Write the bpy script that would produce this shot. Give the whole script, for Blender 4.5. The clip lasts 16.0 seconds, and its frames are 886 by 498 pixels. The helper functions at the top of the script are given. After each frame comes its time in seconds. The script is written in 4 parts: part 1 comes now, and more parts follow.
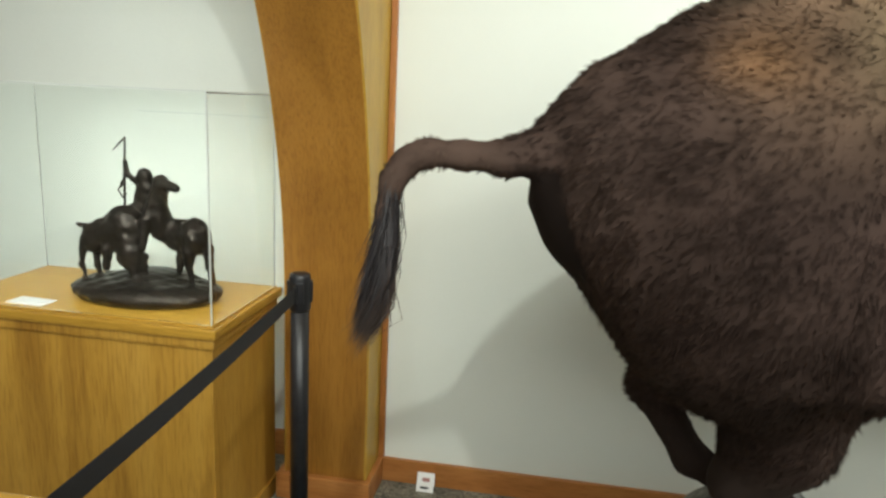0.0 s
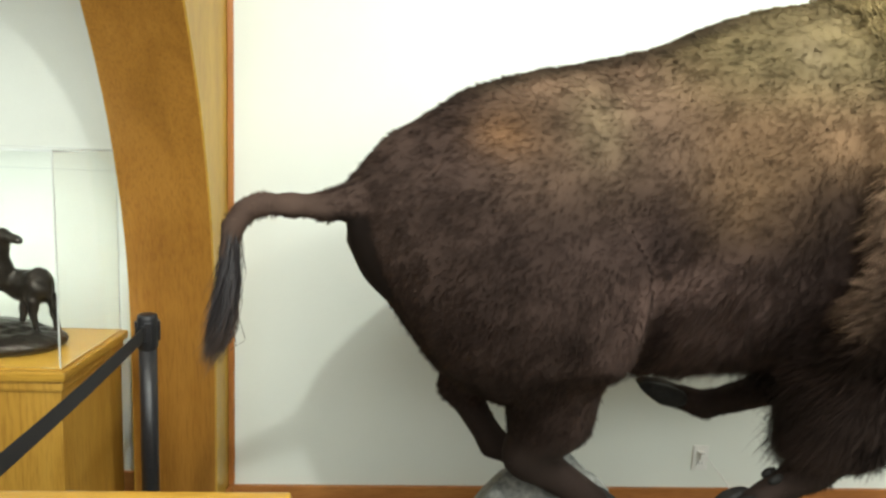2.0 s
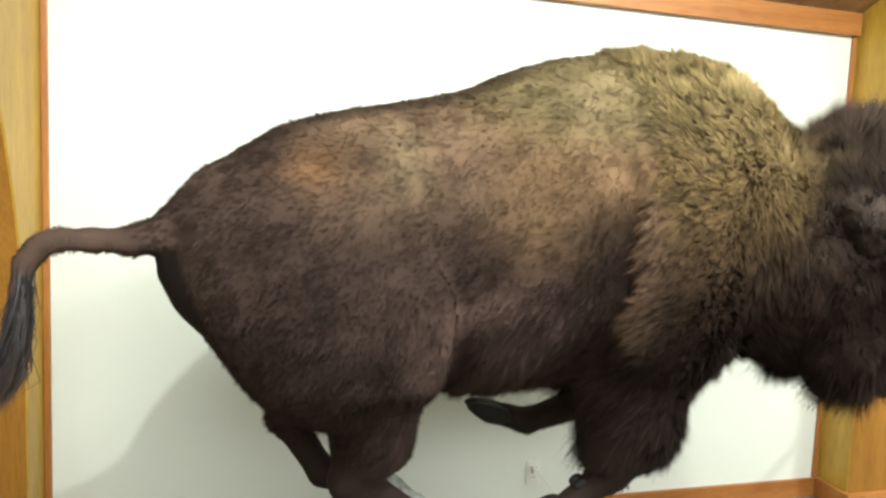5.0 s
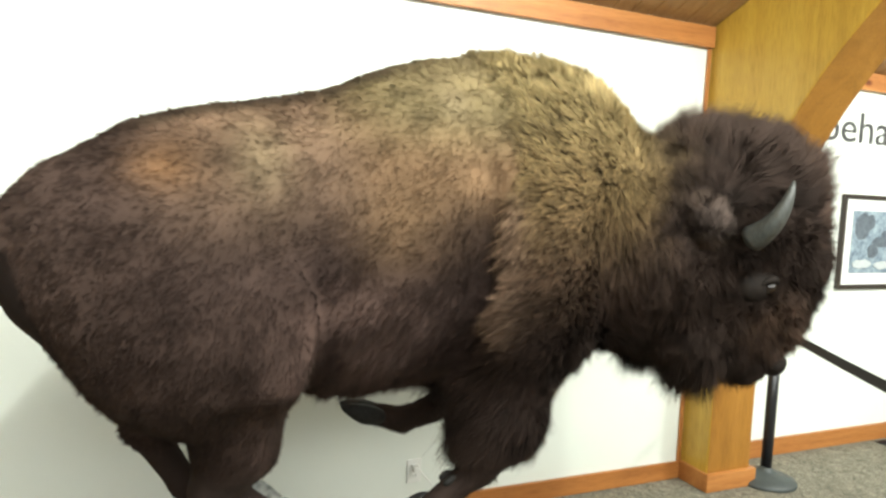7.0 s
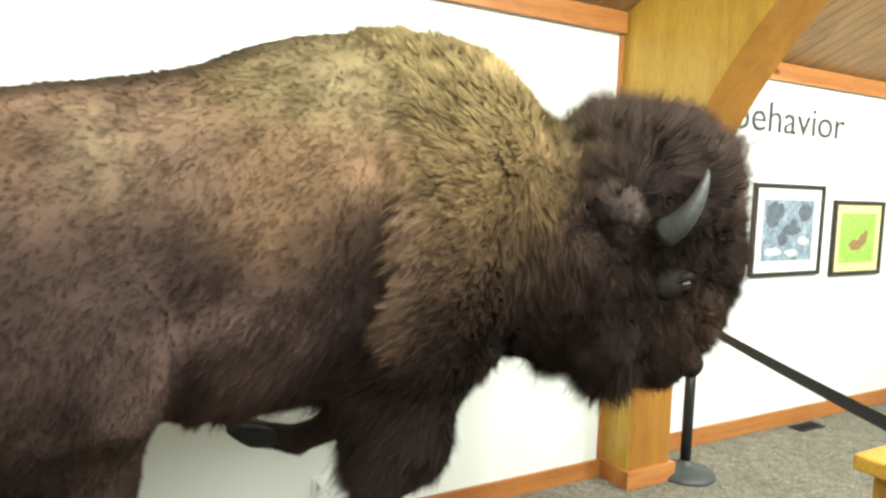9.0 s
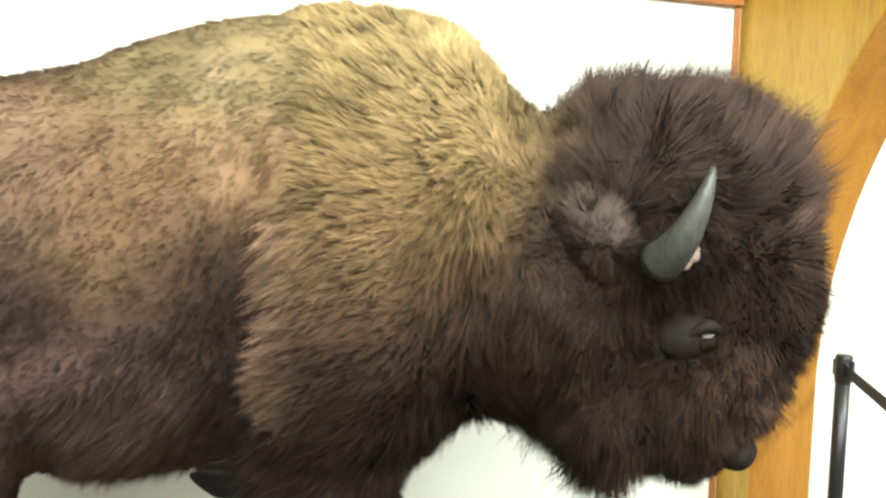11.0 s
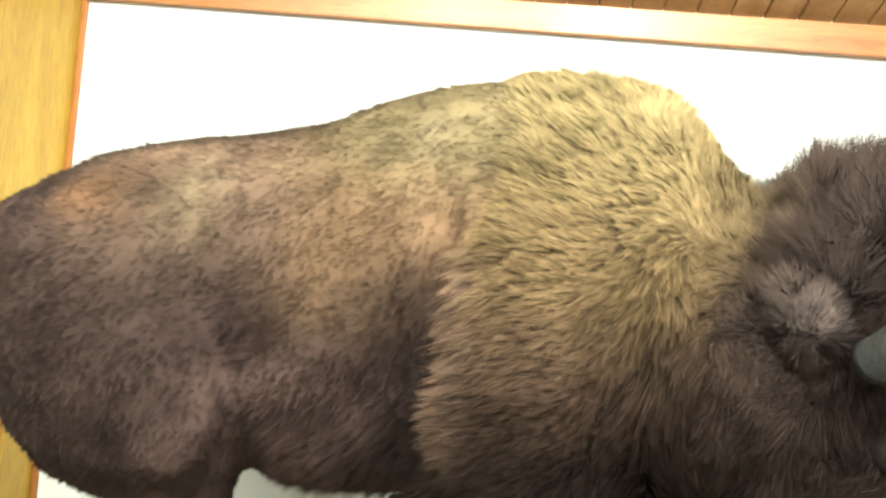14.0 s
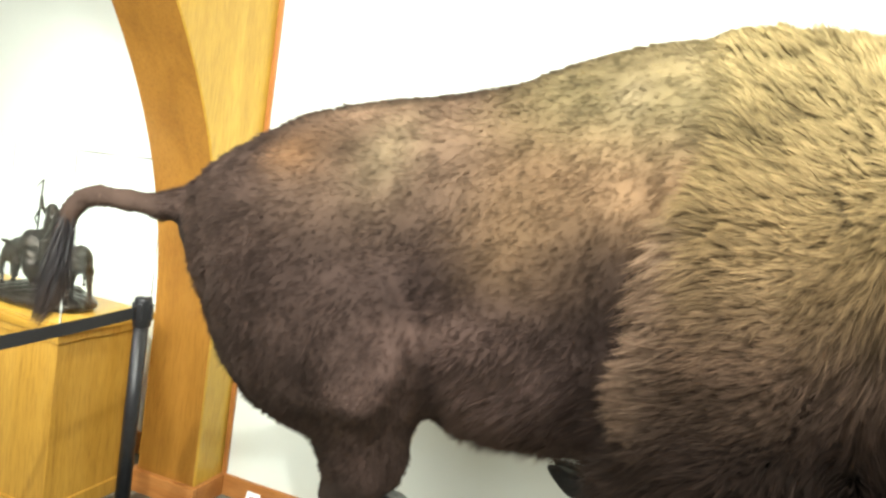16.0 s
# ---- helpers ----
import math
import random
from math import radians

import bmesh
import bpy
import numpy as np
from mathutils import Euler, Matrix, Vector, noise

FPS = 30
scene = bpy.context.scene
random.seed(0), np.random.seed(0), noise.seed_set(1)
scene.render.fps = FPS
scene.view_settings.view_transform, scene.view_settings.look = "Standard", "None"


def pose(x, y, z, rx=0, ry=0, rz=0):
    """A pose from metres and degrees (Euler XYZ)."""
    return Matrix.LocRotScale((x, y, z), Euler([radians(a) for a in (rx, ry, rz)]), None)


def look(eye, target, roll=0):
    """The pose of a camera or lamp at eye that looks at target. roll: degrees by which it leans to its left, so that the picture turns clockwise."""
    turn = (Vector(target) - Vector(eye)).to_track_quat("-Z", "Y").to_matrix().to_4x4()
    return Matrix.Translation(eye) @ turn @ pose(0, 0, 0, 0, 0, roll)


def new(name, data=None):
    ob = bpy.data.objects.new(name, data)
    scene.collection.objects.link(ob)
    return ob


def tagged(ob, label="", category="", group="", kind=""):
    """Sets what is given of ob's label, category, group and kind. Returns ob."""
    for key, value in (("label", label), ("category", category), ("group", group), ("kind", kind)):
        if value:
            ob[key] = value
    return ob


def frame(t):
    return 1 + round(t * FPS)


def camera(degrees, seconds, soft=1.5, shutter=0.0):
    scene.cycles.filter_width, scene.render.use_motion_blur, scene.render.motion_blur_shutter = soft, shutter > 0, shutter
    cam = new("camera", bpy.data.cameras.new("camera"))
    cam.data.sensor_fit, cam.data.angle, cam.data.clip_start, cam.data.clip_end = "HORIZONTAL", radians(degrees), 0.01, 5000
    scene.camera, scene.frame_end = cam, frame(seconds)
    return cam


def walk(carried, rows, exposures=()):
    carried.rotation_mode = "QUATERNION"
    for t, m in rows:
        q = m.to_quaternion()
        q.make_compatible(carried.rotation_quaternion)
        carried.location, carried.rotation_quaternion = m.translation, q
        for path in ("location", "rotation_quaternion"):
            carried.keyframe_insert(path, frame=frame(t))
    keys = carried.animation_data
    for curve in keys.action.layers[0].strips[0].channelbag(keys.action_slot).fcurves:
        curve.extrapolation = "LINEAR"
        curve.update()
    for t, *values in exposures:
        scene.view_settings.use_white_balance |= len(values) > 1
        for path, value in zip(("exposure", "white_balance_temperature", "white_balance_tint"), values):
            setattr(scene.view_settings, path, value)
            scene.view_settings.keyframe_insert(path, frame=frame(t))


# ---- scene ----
from mathutils import kdtree

cam = camera(66.2, 16.0, 2.6)
PATH = [
    (0, (1.021, 0.573, 1.49), (0.727, 2.506, 1.068), 2.8),
    (0.5, (1.009, 0.503, 1.507), (0.86, 2.457, 1.103), 3.7),
    (1, (0.98, 0.422, 1.512), (1.094, 2.375, 1.097), 3.9),
    (1.5, (1.035, 0.327, 1.523), (1.212, 2.288, 1.173), 3.1),
    (2, (1.103, 0.234, 1.537), (1.244, 2.208, 1.249), 2.4),
    (2.5, (1.133, 0.175, 1.538), (1.282, 2.155, 1.304), 2.2),
    (3, (1.153, 0.152, 1.543), (1.364, 2.13, 1.338), 2.3),
    (3.5, (1.174, 0.146, 1.542), (1.459, 2.115, 1.337), 2.4),
    (4, (1.188, 0.143, 1.548), (1.55, 2.1, 1.348), 2.4),
    (4.5, (1.21, 0.14, 1.549), (1.644, 2.084, 1.364), 2.5),
    (5, (1.231, 0.139, 1.548), (1.747, 2.063, 1.368), 2.4),
    (7.5, (1.33, 0.112, 1.551), (2.181, 1.915, 1.392), 2.4),
    (8, (1.341, 0.136, 1.555), (2.241, 1.916, 1.399), 2.1),
    (8.5, (1.405, 0.19, 1.546), (2.345, 1.947, 1.378), 2.3),
    (9, (1.51, 0.273, 1.555), (2.493, 2.005, 1.377), 1.9),
    (9.2, (1.562, 0.296, 1.56), (2.562, 2.019, 1.38), 1.8),
    (11.3, (2.293, 0.46, 1.564), (2.603, 2.43, 1.42), 1.3),
    (11.5, (2.336, 0.45, 1.561), (2.534, 2.435, 1.421), 1.4),
    (12, (2.373, 0.436, 1.569), (2.448, 2.431, 1.437), 2.1),
    (12.5, (2.364, 0.429, 1.579), (2.363, 2.426, 1.473), 3.4),
    (13, (2.353, 0.426, 1.578), (2.279, 2.424, 1.509), 4.3),
    (13.5, (2.335, 0.422, 1.566), (2.178, 2.416, 1.539), 5.3),
    (14, (2.313, 0.418, 1.566), (2.081, 2.404, 1.546), 6.4),
    (14.5, (2.304, 0.409, 1.579), (1.972, 2.381, 1.552), 7.0),
    (15, (2.287, 0.402, 1.567), (1.863, 2.357, 1.547), 7.6),
    (15.5, (2.262, 0.404, 1.567), (1.715, 2.324, 1.451), 8.1),
    (16, (2.248, 0.416, 1.557), (1.589, 2.296, 1.373), 8.5),
]
EXPOSURE = [(0, -0.55), (1, -0.45), (2.5, -0.2), (5, 0.06), (9, 0.36), (11.5, 0.62), (14, 0.68), (16, 0.71)]
walk(cam, [(t, look(eye, target, roll)) for t, eye, target, roll in PATH], EXPOSURE)

# ==== exposure, world and lamps ====
world = bpy.data.worlds.new("world")
scene.world = world
world.use_nodes = True
world.node_tree.nodes["Background"].inputs[0].default_value = (1.0, 0.95, 0.85, 1)
world.node_tree.nodes["Background"].inputs[1].default_value = 0.05


def spot(eye, target, watts, cone, size=0.06, colour=(1.0, 0.88, 0.72)):
    """A track spotlight under the ceiling."""
    data = bpy.data.lights.new("track_spot", "SPOT")
    data.energy, data.spot_size, data.spot_blend, data.shadow_soft_size, data.color = watts, radians(cone), 0.9, size, colour
    new("track_spot", data).matrix_world = look(eye, target)


COOL = (0.945, 1.0, 0.915)
spot((1.50, -0.45, 3.62), (1.6, 2.2, 1.2), 270, 95, 0.04, COOL)
spot((3.30, -0.60, 3.50), (2.9, 2.3, 1.5), 200, 90, 0.06, COOL)
spot((2.60, 1.45, 3.00), (2.5, 2.7, 1.7), 80, 110, 0.06, COOL)
spot((-0.9, 0.60, 3.10), (-0.45, 2.7, 0.7), 85, 64, 0.06, COOL)
spot((5.90, 0.40, 3.20), (5.9, 3.0, 1.4), 330, 110, 0.06, COOL)


def fill_panel(at, target, watts, wide, deep):
    """An added, unseen area lamp: fills the hall with general light behind the visitor."""
    data = bpy.data.lights.new("unseen_fill_light", "AREA")
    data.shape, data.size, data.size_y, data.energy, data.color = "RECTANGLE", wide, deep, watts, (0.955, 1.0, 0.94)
    new("unseen_fill_light", data).matrix_world = look(at, target)


# added fill lamps, kept out of view, to lift wall and bison
fill_panel((2.4, -2.6, 3.0), (2.4, 1.0, 0.6), 255, 7.0, 1.6)
fill_panel((2.2, -0.7, 3.62), (2.2, 2.0, 1.0), 105, 5.0, 0.7)
fill_panel((6.6, -0.6, 3.1), (6.4, 1.6, 0.0), 90, 2.0, 1.0)


# ==== materials ====
def material(name, colour, rough=0.6, metal=0.0):
    m = bpy.data.materials.new(name)
    m.use_nodes = True
    b = m.node_tree.nodes["Principled BSDF"]
    b.inputs["Base Color"].default_value = (*colour, 1)
    b.inputs["Roughness"].default_value = rough
    b.inputs["Metallic"].default_value = metal
    return m


def node(m, kind, **settings):
    n = m.node_tree.nodes.new(kind)
    for k, v in settings.items():
        n.inputs[k].default_value = v
    return n


def wire(m, a, out, b, inp):
    m.node_tree.links.new(a.outputs[out], b.inputs[inp])


def ramp(m, stops):
    n = m.node_tree.nodes.new("ShaderNodeValToRGB")
    e = n.color_ramp.elements
    while len(e) < len(stops):
        e.new(0.5)
    for el, (p, c) in zip(e, stops):
        el.position, el.color = p, (*c, 1)
    return n


def coords(m, scale, turn=(0, 0, 0), kind="Object"):
    t = m.node_tree.nodes.new("ShaderNodeTexCoord")
    p = node(m, "ShaderNodeMapping", Scale=scale, Rotation=[radians(a) for a in turn])
    wire(m, t, kind, p, "Vector")
    return p


def bump(m, source, out, strength, distance):
    n = node(m, "ShaderNodeBump", Strength=strength, Distance=distance)
    wire(m, source, out, n, "Height")
    wire(m, n, "Normal", m.node_tree.nodes["Principled BSDF"], "Normal")


def mottled(name, dark, light, scale, rough=0.8, fine=6.0, relief=0.15, depth=0.004, stretch=(1, 1, 1)):
    """Two-scale mottled surface: broad blotches and a fine grain with relief."""
    m = material(name, dark, rough)
    b = m.node_tree.nodes["Principled BSDF"]
    p = coords(m, stretch)
    big = node(m, "ShaderNodeTexNoise", Scale=scale, Detail=6, Roughness=0.65)
    small = node(m, "ShaderNodeTexNoise", Scale=scale * fine, Detail=4, Roughness=0.6)
    wire(m, p, "Vector", big, "Vector"), wire(m, p, "Vector", small, "Vector")
    mix = m.node_tree.nodes.new("ShaderNodeMath")
    mix.operation = "MULTIPLY_ADD"
    mix.inputs[1].default_value = 0.5
    half = m.node_tree.nodes.new("ShaderNodeMath")
    half.operation = "MULTIPLY"
    half.inputs[1].default_value = 0.5
    wire(m, big, "Fac", mix, 0), wire(m, small, "Fac", half, 0), wire(m, half, 0, mix, 2)
    r = ramp(m, [(0.36, dark), (0.64, light)])
    wire(m, mix, 0, r, "Fac"), wire(m, r, "Color", b, "Base Color")
    bump(m, small, "Fac", relief, depth)
    return m


def wooden(name, dark, mid, light, axis="z", rough=0.38, scale=1.0):
    """Stained wood with long grain along one axis, cathedral figure and fine pores."""
    m = material(name, mid, rough)
    b = m.node_tree.nodes["Principled BSDF"]
    s = {"x": (0.5, 7, 7), "y": (7, 0.5, 7), "z": (7, 7, 0.5)}[axis]
    p = coords(m, [v * scale for v in s])
    figure = node(m, "ShaderNodeTexNoise", Scale=1.1, Detail=5, Roughness=0.55, Distortion=1.2)
    pores = node(m, "ShaderNodeTexNoise", Scale=22, Detail=3, Roughness=0.7)
    broad = node(m, "ShaderNodeTexNoise", Scale=1.3, Detail=2)
    wire(m, p, "Vector", figure, "Vector"), wire(m, p, "Vector", pores, "Vector")
    wire(m, coords(m, (1, 1, 1)), "Vector", broad, "Vector")
    r = ramp(m, [(0.25, dark), (0.5, mid), (0.72, light)])
    wire(m, figure, "Fac", r, "Fac")
    pr = ramp(m, [(0.3, (0.72, 0.66, 0.6)), (0.55, (1, 1, 1))])
    wire(m, pores, "Fac", pr, "Fac")
    br = ramp(m, [(0.3, (0.84, 0.8, 0.74)), (0.7, (1.06, 1.04, 1.0))])
    wire(m, broad, "Fac", br, "Fac")
    one = m.node_tree.nodes.new("ShaderNodeMixRGB")
    two = m.node_tree.nodes.new("ShaderNodeMixRGB")
    for mx in (one, two):
        mx.blend_type = "MULTIPLY"
        mx.inputs[0].default_value = 1.0
    wire(m, r, "Color", one, 1), wire(m, pr, "Color", one, 2)
    wire(m, one, "Color", two, 1), wire(m, br, "Color", two, 2)
    wire(m, two, "Color", b, "Base Color")
    bump(m, pores, "Fac", 0.12, 0.002)
    return m


def knots(m, axes):
    """Sparse dark round knots in a board's face."""
    b = m.node_tree.nodes["Principled BSDF"]
    old = b.inputs["Base Color"].links[0].from_socket
    vor = node(m, "ShaderNodeTexVoronoi", Scale=1.0, Randomness=1.0)
    wire(m, coords(m, axes), "Vector", vor, "Vector")
    r = ramp(m, [(0.03, (0.30, 0.17, 0.10)), (0.075, (0.62, 0.45, 0.34)), (0.12, (1, 1, 1))])
    wire(m, vor, "Distance", r, "Fac")
    mx = m.node_tree.nodes.new("ShaderNodeMixRGB")
    mx.blend_type = "MULTIPLY"
    mx.inputs[0].default_value = 1.0
    m.node_tree.links.new(old, mx.inputs[1])
    wire(m, r, "Color", mx, 2), wire(m, mx, "Color", b, "Base Color")


PAINT = mottled("wall_paint", (0.71, 0.745, 0.69), (0.75, 0.785, 0.73), 1.5, 0.75, 160, 0.10, 0.001)
PINE = wooden("pine_trim", (0.34, 0.13, 0.035), (0.44, 0.18, 0.05), (0.52, 0.24, 0.075), "x")
PINE_UP = wooden("pine_upright", (0.34, 0.13, 0.035), (0.44, 0.18, 0.05), (0.52, 0.24, 0.075), "z")
knots(PINE, (2.6, 0.0, 4.5))
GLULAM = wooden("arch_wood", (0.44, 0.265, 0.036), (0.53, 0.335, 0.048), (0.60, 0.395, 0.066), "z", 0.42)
# darker copy of the arch wood: the inner face's shade as colour
GLULAM_SHADED = wooden("arch_wood_shaded", (0.25, 0.115, 0.018), (0.33, 0.155, 0.026), (0.39, 0.19, 0.036), "z", 0.35)
OAK = wooden("oak_veneer", (0.29, 0.14, 0.02), (0.50, 0.28, 0.045), (0.58, 0.345, 0.068), "z", 0.36, 0.9)
OAK_TOP = wooden("oak_top", (0.46, 0.26, 0.035), (0.56, 0.33, 0.05), (0.62, 0.385, 0.075), "x", 0.33)
CEIL = wooden("ceiling_plank_wood", (0.26, 0.14, 0.05), (0.36, 0.21, 0.085), (0.44, 0.27, 0.12), "y", 0.5)
BLACK = mottled("black_plastic", (0.010, 0.010, 0.012), (0.02, 0.02, 0.023), 30, 0.38, 4, 0.05)
BELT = mottled("woven_belt", (0.010, 0.010, 0.012), (0.018, 0.018, 0.02), 300, 0.75, 3, 0.4, 0.001)
IRON = mottled("post_base_grey", (0.035, 0.045, 0.045), (0.06, 0.07, 0.07), 25, 0.5)
WHITE = mottled("white_plastic", (0.74, 0.74, 0.71), (0.80, 0.80, 0.77), 20, 0.35, 4, 0.02)
CARD = mottled("card_stock", (0.78, 0.78, 0.76), (0.84, 0.84, 0.82), 12, 0.7, 5, 0.02)
SLOT = material("dark_slot", (0.02, 0.02, 0.02), 0.6)
BRONZE = mottled("dark_bronze", (0.016, 0.013, 0.011), (0.05, 0.040, 0.032), 14, 0.30, 5, 0.3, 0.004)
BRONZE.node_tree.nodes["Principled BSDF"].inputs["Metallic"].default_value = 0.65
ROCK = mottled("boulder_stone", (0.06, 0.065, 0.058), (0.28, 0.28, 0.26), 5, 0.9, 9, 0.6, 0.02)
FRAME = mottled("dark_frame_wood", (0.018, 0.012, 0.009), (0.035, 0.024, 0.018), 40, 0.4)
MAT_W = mottled("picture_mount_white", (0.70, 0.70, 0.68), (0.76, 0.76, 0.74), 30, 0.8)
MAT_Y = mottled("picture_mount_yellow", (0.62, 0.60, 0.26), (0.68, 0.66, 0.32), 30, 0.8)
VENT = material("vent_metal", (0.03, 0.035, 0.045), 0.45, 0.6)
INK = material("letter_vinyl", (0.05, 0.05, 0.052), 0.5)
HORN = mottled("horn_keratin", (0.022, 0.025, 0.024), (0.075, 0.078, 0.072), 22, 0.45, 7, 0.5, 0.003, (1, 1, 0.3))
HORN_CORE = mottled("horn_core_plaster", (0.26, 0.20, 0.17), (0.46, 0.38, 0.33), 30, 0.85, 5, 0.5, 0.004)
HOOF = mottled("hoof_black", (0.010, 0.0095, 0.009), (0.026, 0.024, 0.022), 18, 0.62, 5, 0.5, 0.004)
HOOF.node_tree.nodes["Principled BSDF"].inputs["Specular IOR Level"].default_value = 0.25
EYE = material("glass_eye", (0.012, 0.008, 0.006), 0.08)
SKIN = mottled("bare_dark_skin", (0.007, 0.0055, 0.005), (0.020, 0.015, 0.012), 60, 0.72, 5, 0.4, 0.003)

SKIN.node_tree.nodes["Principled BSDF"].inputs["Specular IOR Level"].default_value = 0.12
GLASS = material("acrylic_sheet", (0.97, 0.99, 0.98), 0.02)
GLASS.node_tree.nodes["Principled BSDF"].inputs["Transmission Weight"].default_value = 1.0
GLASS.node_tree.nodes["Principled BSDF"].inputs["IOR"].default_value = 1.35

# carpet: flecked loop pile in short swirling streaks
CARPET = material("carpet", (0.2, 0.19, 0.15), 0.95)
cw = coords(CARPET, (1, 1, 1))
c1 = node(CARPET, "ShaderNodeTexNoise", Scale=9, Detail=3, Distortion=2.5)
c2 = node(CARPET, "ShaderNodeTexNoise", Scale=34, Detail=4, Distortion=3.0)
c3 = node(CARPET, "ShaderNodeTexNoise", Scale=260, Detail=2)
for c in (c1, c2, c3):
    wire(CARPET, cw, "Vector", c, "Vector")
cr = ramp(CARPET, [(0.30, (0.055, 0.052, 0.042)), (0.46, (0.17, 0.16, 0.125)), (0.56, (0.25, 0.235, 0.185)), (0.72, (0.36, 0.34, 0.27))])
wire(CARPET, c2, "Fac", cr, "Fac")
cr2 = ramp(CARPET, [(0.35, (0.75, 0.75, 0.72)), (0.65, (1.1, 1.1, 1.08))])
wire(CARPET, c1, "Fac", cr2, "Fac")
cm = CARPET.node_tree.nodes.new("ShaderNodeMixRGB")
cm.blend_type = "MULTIPLY"
cm.inputs[0].default_value = 1
wire(CARPET, cr, "Color", cm, 1), wire(CARPET, cr2, "Color", cm, 2)
wire(CARPET, cm, "Color", CARPET.node_tree.nodes["Principled BSDF"], "Base Color")
bump(CARPET, c3, "Fac", 0.8, 0.006)


def coat(name, rough):
    """Hair or hide whose colour, painted shade included, is stored on the mesh."""
    m = material(name, (0.05, 0.03, 0.02), rough)
    a = m.node_tree.nodes.new("ShaderNodeVertexColor")
    a.layer_name = "coat"
    wire(m, a, "Color", m.node_tree.nodes["Principled BSDF"], "Base Color")
    b = m.node_tree.nodes["Principled BSDF"]
    b.inputs["Specular IOR Level"].default_value = 0.08
    b.inputs["Sheen Weight"].default_value = 0.03
    b.inputs["Sheen Roughness"].default_value = 0.45
    b.inputs["Sheen Tint"].default_value = (0.75, 0.60, 0.50, 1)
    return m


HIDE, FUR = coat("bison_hide", 0.85), coat("bison_hair", 0.75)


# ==== mesh helpers ====
def shell(name, bm, mat, smooth=False):
    me = bpy.data.meshes.new(name)
    bm.normal_update()
    bm.to_mesh(me)
    bm.free()
    for m in mat if isinstance(mat, (list, tuple)) else [mat]:
        me.materials.append(m)
    if smooth:
        me.polygons.foreach_set("use_smooth", [True] * len(me.polygons))
    return me


def part(name, bm, mat, parent, label="", smooth=False, at=None):
    ob = new(name, shell(name, bm, mat, smooth))
    ob.parent = parent
    if at is not None:
        ob.matrix_basis = at
    return tagged(ob, label)


def thing(name, at, label, category, group="", kind=""):
    ob = new(name)
    ob.empty_display_size = 0.1
    ob.matrix_world = at if isinstance(at, Matrix) else pose(*at)
    return tagged(ob, label, category, group, kind)


def box(bm, x0, x1, y0, y1, z0, z1, bevel=0.0):
    made = bmesh.ops.create_cube(bm, size=1, matrix=Matrix.LocRotScale(((x0 + x1) / 2, (y0 + y1) / 2, (z0 + z1) / 2), None, (x1 - x0, y1 - y0, z1 - z0)))
    if bevel:
        edges = {e for v in made["verts"] for e in v.link_edges}
        bmesh.ops.bevel(bm, geom=list(edges), offset=bevel, segments=2, profile=0.6, affect="EDGES")
    return bm


def boxed(*a):
    return box(bmesh.new(), *a)


def lathe(bm, profile, steps=32, at=(0, 0, 0)):
    """A turned shape from (radius, height) pairs."""
    rings = [[bm.verts.new((at[0] + r * math.cos(2 * math.pi * i / steps), at[1] + r * math.sin(2 * math.pi * i / steps), at[2] + z)) for i in range(steps)] for r, z in profile]
    for a, b in zip(rings, rings[1:]):
        for i in range(steps):
            bm.faces.new((a[i], a[(i + 1) % steps], b[(i + 1) % steps], b[i]))
    bm.faces.new(rings[0][::-1]), bm.faces.new(rings[-1])
    return bm


def tube(bm, points, radii, steps=10):
    """A round sweep along points with a radius for each."""
    pts = [Vector(p) for p in points]
    rings = []
    for i, p in enumerate(pts):
        d = (pts[min(i + 1, len(pts) - 1)] - pts[max(i - 1, 0)]).normalized()
        u = d.cross(Vector((0.13, 0.9, 0.41))).normalized()
        v = d.cross(u)
        rings.append([bm.verts.new(p + radii[i] * (u * math.cos(2 * math.pi * k / steps) + v * math.sin(2 * math.pi * k / steps))) for k in range(steps)])
    for a, b in zip(rings, rings[1:]):
        for k in range(steps):
            bm.faces.new((a[k], a[(k + 1) % steps], b[(k + 1) % steps], b[k]))
    bm.faces.new(rings[0][::-1]), bm.faces.new(rings[-1])
    return bm


def structure(name, bm, mat, label, category, smooth=False):
    return tagged(new(name, shell(name, bm, mat, smooth)), label, category, kind="structure")


def prism(bm, outline, x0, x1):
    """A (y, z) outline extruded along x; caps first, then the rim faces in order."""
    a = [bm.verts.new((x0, y, z)) for y, z in outline]
    b = [bm.verts.new((x1, y, z)) for y, z in outline]
    n = len(outline)
    caps = [bm.faces.new(a), bm.faces.new(b[::-1])]
    rim = [bm.faces.new((a[i], b[i], b[(i + 1) % n], a[(i + 1) % n])) for i in range(n)]
    return caps, rim


# ==== the room ====
WALL, SIDE = 3.0, 3.09          # back wall of the bison's bay, and of the bays beside it
XL, XR = 0.445, 4.085           # the bay between the arches
TOP = 2.385                     # underside of the wall's top trim
RISE = 0.42                     # slope of the ceiling
X0, X1, Y0 = -4.0, 9.5, -5.2    # the rest of the room
RIDGE = -1.1

